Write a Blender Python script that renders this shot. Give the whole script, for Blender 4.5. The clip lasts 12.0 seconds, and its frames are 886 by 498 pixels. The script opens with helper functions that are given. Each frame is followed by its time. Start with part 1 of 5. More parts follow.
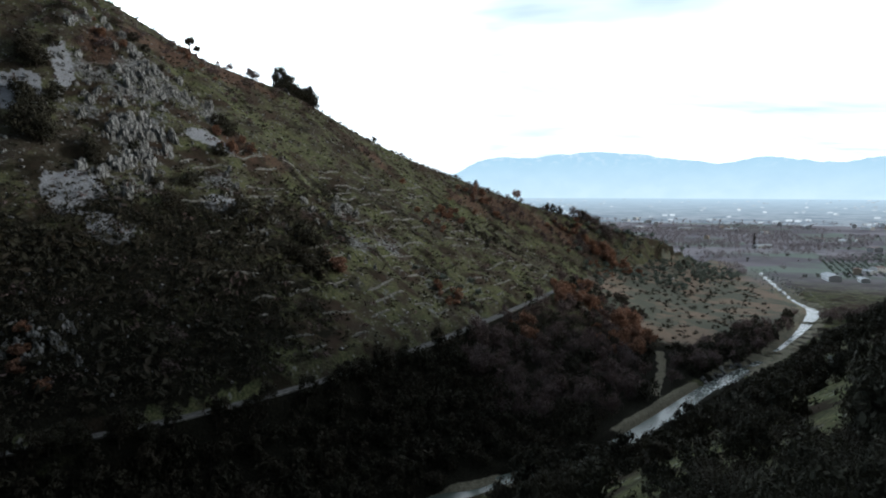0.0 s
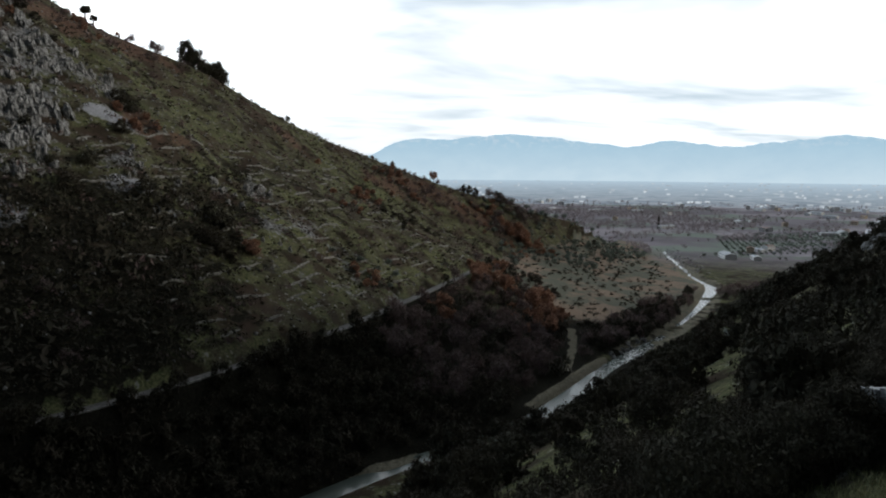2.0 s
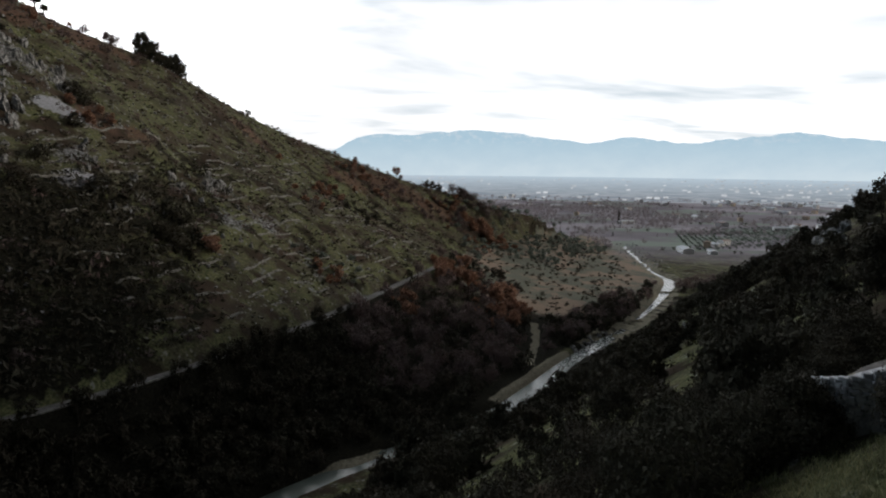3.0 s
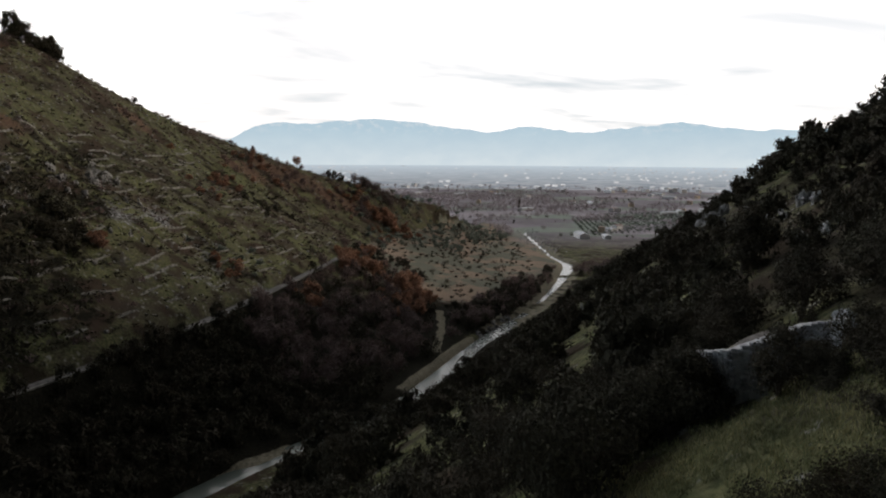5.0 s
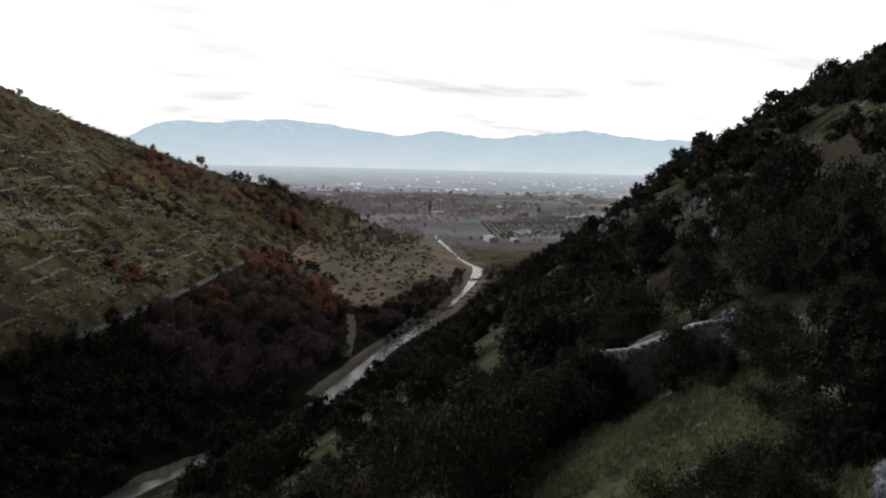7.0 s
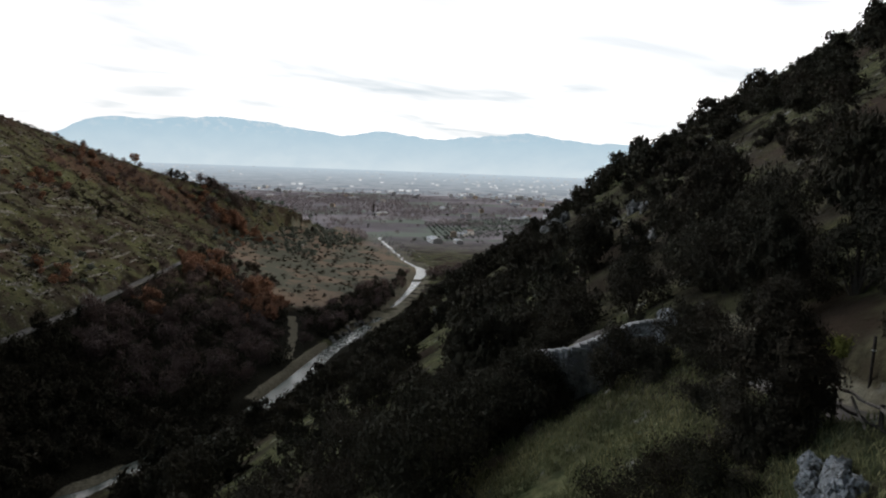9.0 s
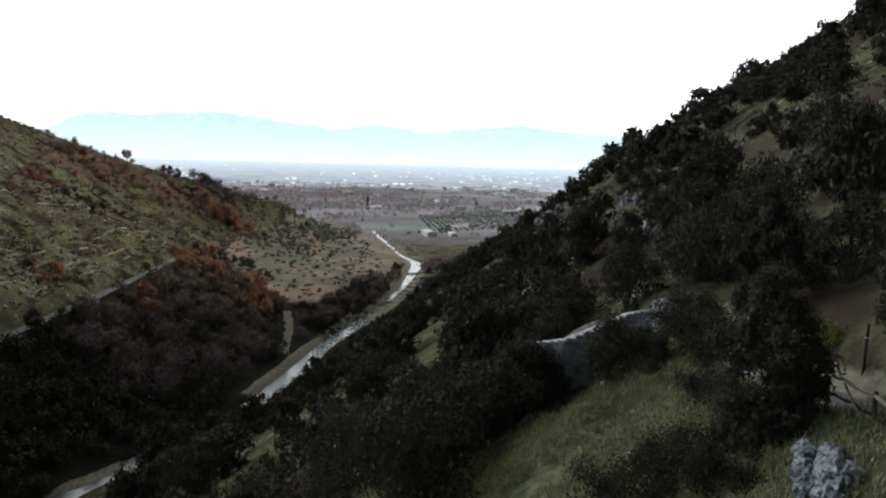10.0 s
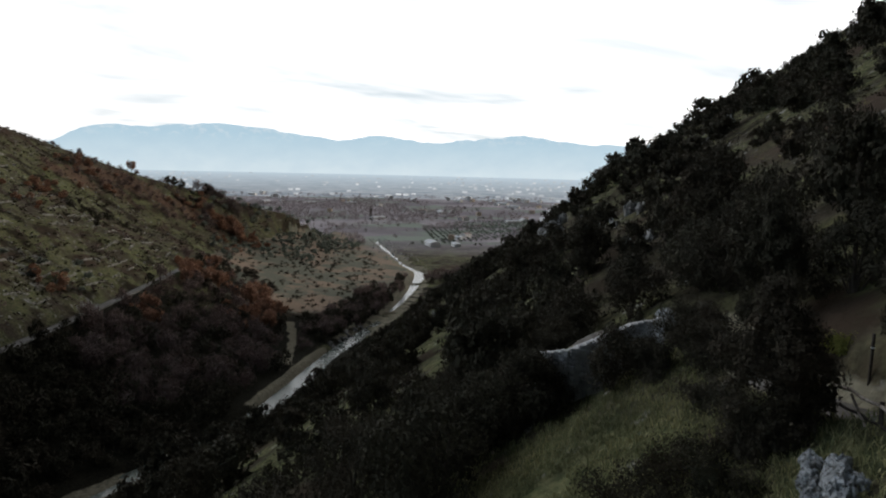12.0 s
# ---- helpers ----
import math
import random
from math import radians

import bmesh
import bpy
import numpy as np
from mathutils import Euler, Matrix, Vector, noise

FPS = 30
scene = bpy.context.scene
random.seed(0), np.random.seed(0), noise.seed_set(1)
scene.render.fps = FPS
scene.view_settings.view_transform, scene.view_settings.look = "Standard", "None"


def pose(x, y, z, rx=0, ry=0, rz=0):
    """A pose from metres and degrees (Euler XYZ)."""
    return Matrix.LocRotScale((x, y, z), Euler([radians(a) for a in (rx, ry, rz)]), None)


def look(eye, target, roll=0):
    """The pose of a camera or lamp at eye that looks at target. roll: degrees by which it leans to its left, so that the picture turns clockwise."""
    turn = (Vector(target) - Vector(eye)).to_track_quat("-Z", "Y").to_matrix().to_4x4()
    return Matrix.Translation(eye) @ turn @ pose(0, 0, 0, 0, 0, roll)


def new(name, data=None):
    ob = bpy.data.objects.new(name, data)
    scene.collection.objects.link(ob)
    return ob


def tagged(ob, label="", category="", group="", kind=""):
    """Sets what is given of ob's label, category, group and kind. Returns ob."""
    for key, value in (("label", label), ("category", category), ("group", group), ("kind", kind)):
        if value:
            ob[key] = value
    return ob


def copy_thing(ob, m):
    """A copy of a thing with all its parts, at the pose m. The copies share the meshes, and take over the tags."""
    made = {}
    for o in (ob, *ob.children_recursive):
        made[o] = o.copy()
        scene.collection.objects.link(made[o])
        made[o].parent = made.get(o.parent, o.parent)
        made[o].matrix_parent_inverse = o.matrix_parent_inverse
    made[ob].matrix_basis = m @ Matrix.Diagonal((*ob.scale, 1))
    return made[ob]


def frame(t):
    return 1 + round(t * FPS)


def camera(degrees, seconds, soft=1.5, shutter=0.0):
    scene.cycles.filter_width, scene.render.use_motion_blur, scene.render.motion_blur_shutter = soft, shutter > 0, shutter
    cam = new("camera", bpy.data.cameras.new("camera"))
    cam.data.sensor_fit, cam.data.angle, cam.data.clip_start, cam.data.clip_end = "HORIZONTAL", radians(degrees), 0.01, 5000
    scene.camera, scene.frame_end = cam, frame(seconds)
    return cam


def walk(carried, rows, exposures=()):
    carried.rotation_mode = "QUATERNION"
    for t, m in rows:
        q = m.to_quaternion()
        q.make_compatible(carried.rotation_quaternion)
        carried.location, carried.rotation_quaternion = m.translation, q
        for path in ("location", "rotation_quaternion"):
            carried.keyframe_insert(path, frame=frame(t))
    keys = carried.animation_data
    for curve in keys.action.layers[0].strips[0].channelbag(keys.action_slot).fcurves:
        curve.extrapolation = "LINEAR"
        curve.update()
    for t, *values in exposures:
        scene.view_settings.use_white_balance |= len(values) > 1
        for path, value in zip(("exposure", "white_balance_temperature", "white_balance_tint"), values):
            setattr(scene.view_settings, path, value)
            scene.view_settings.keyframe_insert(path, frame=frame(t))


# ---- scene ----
cam = camera(67.2, 12.0, soft=2.0)
EYE = (0.0, 0.0, 70.0)
TURNS = [  # seconds, yaw, pitch, roll
    (0.0, -0.00, -5.27, 0.01),
    (0.5, -1.89, -5.70, -0.23),
    (1.0, -3.63, -6.00, -0.22),
    (1.5, -5.47, -6.46, -0.30),
    (2.0, -7.10, -6.84, -0.40),
    (2.5, -8.67, -6.81, -0.15),
    (3.0, -10.24, -7.19, -0.55),
    (3.2, -11.45, -7.39, -1.00),
    (5.0, -18.55, -8.05, -0.33),
    (5.5, -20.17, -7.81, -0.26),
    (6.0, -22.03, -7.73, -0.53),
    (6.5, -24.27, -7.80, -1.10),
    (7.0, -26.09, -7.65, -1.44),
    (7.2, -27.00, -7.45, -1.60),
    (9.0, -30.89, -7.41, -2.19),
    (9.5, -31.93, -8.11, -1.95),
    (10.0, -31.43, -7.99, -1.58),
    (10.5, -30.91, -7.61, -1.34),
    (11.0, -29.71, -7.28, -1.12),
    (11.5, -29.84, -7.10, -1.30),
    (12.0, -31.17, -7.11, -1.43),
]
walk(cam, [(t, pose(*EYE, 90 + pitch, roll, yaw)) for t, yaw, pitch, roll in TURNS],
     exposures=[(0.0, 0.02, 5750, 5), (0.5, -0.42, 5800, 6), (1.0, -0.34, 5850, 6), (2.5, -0.32, 6250, 10), (5.0, -0.26, 6750, 14), (7.0, -0.25, 6750, 14), (9.0, -0.25, 6550, 12), (9.5, 0.0, 6500, 11), (10.0, 0.44, 6400, 11), (10.5, 0.4, 6300, 10), (11.0, 0.36, 6350, 10), (11.5, -0.12, 6400, 11), (12.0, -0.2, 6500, 11)])

# ---- world and sun ----
SUN_AZ, SUN_EL = radians(102.0), radians(12.5)
THIN_AZ = radians(50.0)  # where the cloud is thinnest
FILL_AZ, FILL_EL = radians(-42.0), radians(30.0)  # an added bright lobe of sky, centred out of view
world = bpy.data.worlds.new("overcast_sky")
scene.world = world
world.use_nodes = True
wn, wl = world.node_tree.nodes, world.node_tree.links
wn.clear()


def wnode(kind, **values):
    n = wn.new(kind)
    for key, value in values.items():
        n.inputs[key].default_value = value
    return n


def wmath(op, a, b=None, clamp=False):
    n = wn.new("ShaderNodeMath")
    n.operation, n.use_clamp = op, clamp
    for i, v in enumerate((a, b)):
        if v is None:
            continue
        if isinstance(v, (int, float)):
            n.inputs[i].default_value = v
        else:
            wl.new(v, n.inputs[i])
    return n.outputs[0]


w_out = wn.new("ShaderNodeOutputWorld")
w_sky = wn.new("ShaderNodeTexSky")
w_sky.sky_type, w_sky.sun_disc = "NISHITA", False
w_sky.sun_elevation, w_sky.sun_rotation = SUN_EL, SUN_AZ
w_bg_sky = wnode("ShaderNodeBackground", Strength=0.10)
wl.new(w_sky.outputs[0], w_bg_sky.inputs["Color"])
w_co = wn.new("ShaderNodeTexCoord")
w_sep = wn.new("ShaderNodeSeparateXYZ")
wl.new(w_co.outputs["Generated"], w_sep.inputs[0])
# cloud streaks lie on a flat ceiling: direction divided by its height
w_h = wmath("MAXIMUM", wmath("ADD", w_sep.outputs["Z"], 0.12), 0.05)
w_cmb = wn.new("ShaderNodeCombineXYZ")
wl.new(wmath("DIVIDE", w_sep.outputs["X"], w_h), w_cmb.inputs[0])
wl.new(wmath("DIVIDE", w_sep.outputs["Y"], w_h), w_cmb.inputs[1])
w_map = wn.new("ShaderNodeMapping")
w_map.inputs["Rotation"].default_value = (0, 0, radians(-18))
w_map.inputs["Scale"].default_value = (0.55, 0.9, 1)
wl.new(w_cmb.outputs[0], w_map.inputs[0])
w_noise = wnode("ShaderNodeTexNoise", Scale=1.5, Detail=4.0, Roughness=0.5, Distortion=0.4)
wl.new(w_map.outputs[0], w_noise.inputs["Vector"])
w_ramp = wn.new("ShaderNodeValToRGB")
w_ramp.color_ramp.elements[0].position, w_ramp.color_ramp.elements[0].color = 0.50, (1.0, 1.0, 1.0, 1)
w_ramp.color_ramp.elements[1].position, w_ramp.color_ramp.elements[1].color = 0.92, (0.03, 0.17, 0.26, 1)
wl.new(w_noise.outputs["Fac"], w_ramp.inputs[0])
# cloud deck brightest round THIN_AZ, dimmed behind the eye to darken the slopes
w_dot = wn.new("ShaderNodeVectorMath")
w_dot.operation = "DOT_PRODUCT"
w_dot.inputs[1].default_value = (math.sin(THIN_AZ) * math.cos(SUN_EL), math.cos(THIN_AZ) * math.cos(SUN_EL), math.sin(SUN_EL))
wl.new(w_co.outputs["Generated"], w_dot.inputs[0])
w_g = wn.new("ShaderNodeMapRange")
w_g.interpolation_type = "SMOOTHSTEP"
for key, value in (("From Min", -0.25), ("From Max", 0.86), ("To Min", 0.05), ("To Max", 1.6)):
    w_g.inputs[key].default_value = value
wl.new(w_dot.outputs["Value"], w_g.inputs["Value"])
# added bright lobe over the far hill, out of view, to light the near hillside
w_fill = wn.new("ShaderNodeVectorMath")
w_fill.operation = "DOT_PRODUCT"
w_fill.inputs[1].default_value = (math.sin(FILL_AZ) * math.cos(FILL_EL), math.cos(FILL_AZ) * math.cos(FILL_EL), math.sin(FILL_EL))
wl.new(w_co.outputs["Generated"], w_fill.inputs[0])
w_lobe = wn.new("ShaderNodeMapRange")
w_lobe.interpolation_type = "SMOOTHSTEP"
for key, value in (("From Min", 0.66), ("From Max", 0.97), ("To Min", 0.0), ("To Max", 3.7)):
    w_lobe.inputs[key].default_value = value
wl.new(w_fill.outputs["Value"], w_lobe.inputs["Value"])
w_bg_cloud = wn.new("ShaderNodeBackground")
w_tint = wn.new("ShaderNodeMix")
w_tint.data_type = "RGBA"
w_tint.inputs[6].default_value, w_tint.inputs[7].default_value = (0.70, 0.90, 1.12, 1), (1.0, 1.0, 1.0, 1)
wl.new(wmath("MULTIPLY", wmath("SUBTRACT", w_dot.outputs["Value"], -0.3), 2.0, True), w_tint.inputs[0])
w_col = wn.new("ShaderNodeMix")
w_col.data_type, w_col.blend_type = "RGBA", "MULTIPLY"
w_col.inputs[0].default_value = 1.0
wl.new(w_ramp.outputs[0], w_col.inputs[6])
wl.new(w_tint.outputs[2], w_col.inputs[7])
wl.new(w_col.outputs[2], w_bg_cloud.inputs["Color"])
# sky dimmed overhead, out of view, to deepen the shade in the valley
w_up = wn.new("ShaderNodeMapRange")
w_up.interpolation_type = "SMOOTHSTEP"
for key, value in (("From Min", 0.35), ("From Max", 0.85), ("To Min", 1.0), ("To Max", 0.22)):
    w_up.inputs[key].default_value = value
wl.new(w_sep.outputs["Z"], w_up.inputs["Value"])
wl.new(wmath("MULTIPLY", wmath("ADD", w_g.outputs[0], w_lobe.outputs[0]), w_up.outputs[0]), w_bg_cloud.inputs["Strength"])
w_mix = wn.new("ShaderNodeMixShader")
w_mix.inputs[0].default_value = 0.88
wl.new(w_bg_sky.outputs[0], w_mix.inputs[1])
wl.new(w_bg_cloud.outputs[0], w_mix.inputs[2])
wl.new(w_mix.outputs[0], w_out.inputs["Surface"])

sun = new("sun", bpy.data.lights.new("sun", "SUN"))
sun.data.energy, sun.data.angle, sun.data.color = 1.5, radians(10), (1.0, 0.90, 0.76)
sun.matrix_world = look((0, 0, 300), (-math.sin(SUN_AZ) * 100, -math.cos(SUN_AZ) * 100, 300 - 100 * math.tan(SUN_EL)))


# ---- materials ----
def material(name):
    m = bpy.data.materials.new(name)
    m.use_nodes = True
    m.node_tree.nodes.clear()
    return m


class Nodes:
    """Short hand for a node tree."""

    def __init__(self, mat):
        self.t = mat.node_tree
        self.n, self.l = self.t.nodes, self.t.links
        self.out = self.n.new("ShaderNodeOutputMaterial")
        self.bsdf = self.n.new("ShaderNodeBsdfPrincipled")
        self.l.new(self.bsdf.outputs[0], self.out.inputs["Surface"])

    def put(self, v, socket):
        if hasattr(v, "is_output"):
            self.l.new(v, socket)
        elif isinstance(v, tuple) and len(v) == 3 and socket.type == "RGBA":
            socket.default_value = (*v, 1)
        else:
            socket.default_value = v

    def pos(self):
        return self.n.new("ShaderNodeNewGeometry").outputs["Position"]

    def island(self):
        return self.n.new("ShaderNodeNewGeometry").outputs["Random Per Island"]

    def rnd(self):
        return self.n.new("ShaderNodeObjectInfo").outputs["Random"]

    def local(self):
        return self.n.new("ShaderNodeTexCoord").outputs["Object"]

    def attr(self, name):
        a = self.n.new("ShaderNodeAttribute")
        a.attribute_name = name
        return a.outputs["Fac"]

    def noise(self, scale, vec=None, detail=4.0, rough=0.55, stretch=None):
        t = self.n.new("ShaderNodeTexNoise")
        t.inputs["Scale"].default_value, t.inputs["Detail"].default_value, t.inputs["Roughness"].default_value = scale, detail, rough
        v = vec if vec is not None else self.pos()
        if stretch:
            mp = self.n.new("ShaderNodeMapping")
            mp.inputs["Scale"].default_value = stretch
            self.l.new(v, mp.inputs[0])
            v = mp.outputs[0]
        self.l.new(v, t.inputs["Vector"])
        return t.outputs["Fac"]

    def math(self, op, a, b=0.0, clamp=False):
        m = self.n.new("ShaderNodeMath")
        m.operation, m.use_clamp = op, clamp
        self.put(a, m.inputs[0])
        self.put(b, m.inputs[1])
        return m.outputs[0]

    def range(self, v, a, b, c=0.0, d=1.0):
        m = self.n.new("ShaderNodeMapRange")
        for i, q in enumerate((v, a, b, c, d)):
            self.put(q, m.inputs[i])
        return m.outputs[0]

    def mix(self, f, a, b, kind="MIX"):
        m = self.n.new("ShaderNodeMix")
        m.data_type, m.blend_type = "RGBA", kind
        self.put(f, m.inputs[0])
        self.put(a, m.inputs[6])
        self.put(b, m.inputs[7])
        return m.outputs[2]

    def done(self, colour, rough=0.9, bump=None, strength=0.5, distance=0.1, spec=0.2):
        self.put(colour, self.bsdf.inputs["Base Color"])
        self.put(rough, self.bsdf.inputs["Roughness"])
        self.bsdf.inputs["Specular IOR Level"].default_value = spec
        if bump is not None:
            b = self.n.new("ShaderNodeBump")
            b.inputs["Strength"].default_value, b.inputs["Distance"].default_value = strength, distance
            self.l.new(bump, b.inputs["Height"])
            self.l.new(b.outputs[0], self.bsdf.inputs["Normal"])


def leaf_material(name, dark, light, odd=None, through_light=0.25):
    """Leaves that differ from leaf to leaf and from tree to tree."""
    m = material(name)
    k = Nodes(m)
    tree = k.math("FRACT", k.math("ADD", k.rnd(), k.attr("tint")))
    c = k.mix(k.island(), dark, light)
    c = k.mix(k.range(tree, 0.0, 1.0, 0.0, 0.75), c, odd or dark)
    c = k.mix(k.range(k.noise(0.35), 0.35, 0.7), c, dark)
    k.done(c, 0.7, spec=0.04)
    tr = k.n.new("ShaderNodeBsdfTranslucent")
    k.put(c, tr.inputs["Color"])
    mx = k.n.new("ShaderNodeMixShader")
    mx.inputs[0].default_value = through_light
    k.l.new(k.bsdf.outputs[0], mx.inputs[1])
    k.l.new(tr.outputs[0], mx.inputs[2])
    k.l.new(mx.outputs[0], k.out.inputs["Surface"])
    return m


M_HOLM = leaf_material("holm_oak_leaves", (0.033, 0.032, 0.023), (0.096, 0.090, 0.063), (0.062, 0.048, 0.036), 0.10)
M_RUSSET = leaf_material("russet_leaves", (0.20, 0.108, 0.070), (0.44, 0.245, 0.155), (0.25, 0.16, 0.125), 0.45)
M_TWIG = leaf_material("bare_twigs", (0.110, 0.086, 0.082), (0.190, 0.147, 0.138), (0.150, 0.098, 0.084), 0.15)
M_OLIVE = leaf_material("olive_leaves", (0.12, 0.14, 0.12), (0.27, 0.30, 0.25), (0.18, 0.195, 0.16), 0.15)
# paler copy of the bare twigs, distance haze painted into its colour
M_TWIG_HAZE = leaf_material("hazed_bare_twigs", (0.24, 0.21, 0.215), (0.40, 0.36, 0.365), (0.31, 0.27, 0.27), 0.3)
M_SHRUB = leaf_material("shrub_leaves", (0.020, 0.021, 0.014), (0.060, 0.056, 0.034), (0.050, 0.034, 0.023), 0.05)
M_GRASS = leaf_material("grass_blades", (0.085, 0.098, 0.050), (0.54, 0.49, 0.27), (0.22, 0.23, 0.115), 0.3)
M_BROOM = leaf_material("broom_twigs", (0.13, 0.14, 0.035), (0.36, 0.35, 0.11), (0.22, 0.22, 0.07), 0.2)

M_BARK = material("bark")
k = Nodes(M_BARK)
k.done(k.mix(k.noise(6.0, k.local()), (0.035, 0.028, 0.023), (0.095, 0.080, 0.066)), 0.95, k.noise(14.0, k.local()), 0.6, 0.05)

M_ROCK = material("limestone")
k = Nodes(M_ROCK)
c = k.mix(k.range(k.noise(0.9), 0.35, 0.65), (0.16, 0.158, 0.155), (0.44, 0.435, 0.425))
c = k.mix(k.range(k.noise(1.4, stretch=(1, 1, 0.2), detail=6.0), 0.50, 0.60), c, (0.045, 0.045, 0.045))
c = k.mix(k.range(k.noise(3.5, stretch=(1, 1, 0.3)), 0.55, 0.72), c, (0.10, 0.095, 0.085))
c = k.mix(k.range(k.rnd(), 0, 1, 0, 0.5), c, (0.17, 0.165, 0.155))
k.done(c, 0.92, k.noise(4.0, detail=7.0), 0.9, 0.25)

M_PALE_ROCK = material("pale_limestone")
k = Nodes(M_PALE_ROCK)
c = k.mix(k.range(k.noise(2.5, detail=8.0), 0.35, 0.65), (0.17, 0.18, 0.185), (0.40, 0.42, 0.44))
c = k.mix(k.range(k.noise(7.0, detail=8.0, rough=0.7), 0.50, 0.60), c, (0.07, 0.07, 0.065))
k.done(c, 0.92, k.noise(9.0, detail=7.0), 0.9, 0.08)

M_WALL_STONE = material("dry_stone")
k = Nodes(M_WALL_STONE)
c = k.mix(k.math("FRACT", k.math("ADD", k.island(), k.rnd())), (0.27, 0.27, 0.275), (0.47, 0.47, 0.47))
c = k.mix(k.range(k.noise(2.2, stretch=(1, 1, 0.25), detail=6.0), 0.52, 0.68), c, (0.12, 0.125, 0.12))
k.done(c, 0.92, k.noise(18.0, detail=5.0), 0.7, 0.03)

M_TERRACE = material("weathered_terrace_stone")
k = Nodes(M_TERRACE)
c = k.mix(k.range(k.noise(1.1, detail=6.0), 0.35, 0.65), (0.085, 0.082, 0.07), (0.27, 0.262, 0.24))
k.done(c, 0.95, k.noise(5.0, detail=5.0), 0.7, 0.1)

M_GROUND = material("hill_and_plain_ground")
k = Nodes(M_GROUND)
n_big, n_mid, n_fine = k.noise(0.018), k.noise(0.16, detail=6.0), k.noise(1.6, detail=6.0)
soil = k.mix(k.range(n_fine, 0.3, 0.7), (0.030, 0.025, 0.020), (0.082, 0.070, 0.052))
turf = k.mix(k.range(n_fine, 0.35, 0.65), (0.046, 0.058, 0.026), (0.158, 0.158, 0.080))
hill = k.mix(k.range(k.math("ADD", n_mid, k.math("MULTIPLY", n_big, 0.8)), 0.72, 1.05), soil, turf)
hill = k.mix(k.math("MULTIPLY", k.range(k.noise(0.55, detail=7.0), 0.60, 0.66), 0.8), hill, (0.24, 0.235, 0.22))
hill = k.mix(k.range(k.noise(0.09, detail=6.0), 0.50, 0.60), hill, (0.022, 0.019, 0.013))
hill = k.mix(k.range(k.noise(0.045, detail=8.0, rough=0.65), 0.52, 0.66), hill, (0.060, 0.043, 0.032))
scree = k.mix(k.range(k.noise(2.4, detail=8.0), 0.4, 0.62), (0.22, 0.222, 0.238), (0.36, 0.365, 0.385))
edge = k.math("MULTIPLY", k.math("SUBTRACT", n_mid, 0.5), 1.1)
edge2 = k.math("MULTIPLY", k.math("SUBTRACT", k.math("ADD", k.noise(0.07, detail=7.0), k.math("MULTIPLY", k.noise(0.5, detail=6.0), 0.5)), 0.75), 2.2)
c = k.mix(k.range(k.math("ADD", k.attr("scree"), k.math("MULTIPLY", edge2, 0.55)), 0.42, 0.50), hill, scree)
stony = k.mix(k.range(k.noise(1.1, detail=8.0, rough=0.7), 0.42, 0.60), (0.06, 0.055, 0.045), (0.30, 0.305, 0.315))
c = k.mix(k.range(k.math("ADD", k.attr("crag"), edge2), 0.42, 0.70), c, stony)
withered = k.mix(k.range(n_fine, 0.35, 0.65), (0.070, 0.046, 0.036), (0.150, 0.092, 0.066))
c = k.mix(k.range(k.math("ADD", k.attr("rust"), edge2), 0.35, 0.75, 0.0, 0.85), c, withered)
meadow = k.mix(k.range(k.noise(0.04, detail=9.0, rough=0.7), 0.44, 0.54), (0.235, 0.18, 0.137), (0.125, 0.128, 0.10))
c = k.mix(k.range(k.math("ADD", k.attr("meadow"), edge), 0.42, 0.62), c, meadow)
# near-black leaf litter, which also paints the shade low on the far slope
shaded_litter = k.mix(k.range(n_fine, 0.3, 0.7), (0.010, 0.010, 0.008), (0.026, 0.024, 0.017))
c = k.mix(k.range(k.math("ADD", k.attr("woods"), edge2), 0.38, 0.66), c, shaded_litter)
gravel = k.mix(k.range(k.noise(1.2, detail=8.0), 0.35, 0.7), (0.13, 0.12, 0.088), (0.26, 0.24, 0.18))
c = k.mix(k.range(k.math("ADD", k.attr("gravel"), edge), 0.45, 0.6), c, gravel)
# the plain: strips of ploughed soil, stubble and winter crops, paled for distance haze
vor = k.n.new("ShaderNodeTexVoronoi")
vor.inputs["Scale"].default_value = 0.010
mp = k.n.new("ShaderNodeMapping")
mp.inputs["Scale"].default_value, mp.inputs["Rotation"].default_value = (1.0, 2.1, 0.0), (0, 0, radians(-22))
k.l.new(k.pos(), mp.inputs[0])
k.l.new(mp.outputs[0], vor.inputs["Vector"])
fsep = k.n.new("ShaderNodeSeparateColor")
k.l.new(vor.outputs["Color"], fsep.inputs[0])
fields = k.mix(fsep.outputs[0], (0.22, 0.20, 0.217), (0.35, 0.322, 0.335))
fields = k.mix(k.range(fsep.outputs[1], 0.62, 0.66), fields, (0.215, 0.245, 0.21))
fields = k.mix(k.range(k.noise(0.012, detail=8.0), 0.48, 0.60), fields, (0.175, 0.157, 0.172))
c = k.mix(k.attr("plain"), c, fields)
k.done(c, 0.95, n_fine, 0.8, 0.35, 0.02)

M_ROAD = material("worn_gravel_road")
k = Nodes(M_ROAD)
c = k.mix(k.range(k.noise(0.7, detail=7.0), 0.35, 0.7), (0.095, 0.090, 0.085), (0.18, 0.17, 0.165))
k.done(c, 0.92, k.noise(6.0, detail=6.0), 0.5, 0.06)

M_WATER = material("river_water")
k = Nodes(M_WATER)
foam = k.math("MULTIPLY", k.range(k.noise(0.7, detail=8.0, rough=0.75, stretch=(1.0, 1.0, 1.0)), 0.51, 0.59), k.attr("rapid"))
c = k.mix(foam, (0.095, 0.115, 0.10), (0.66, 0.68, 0.68))
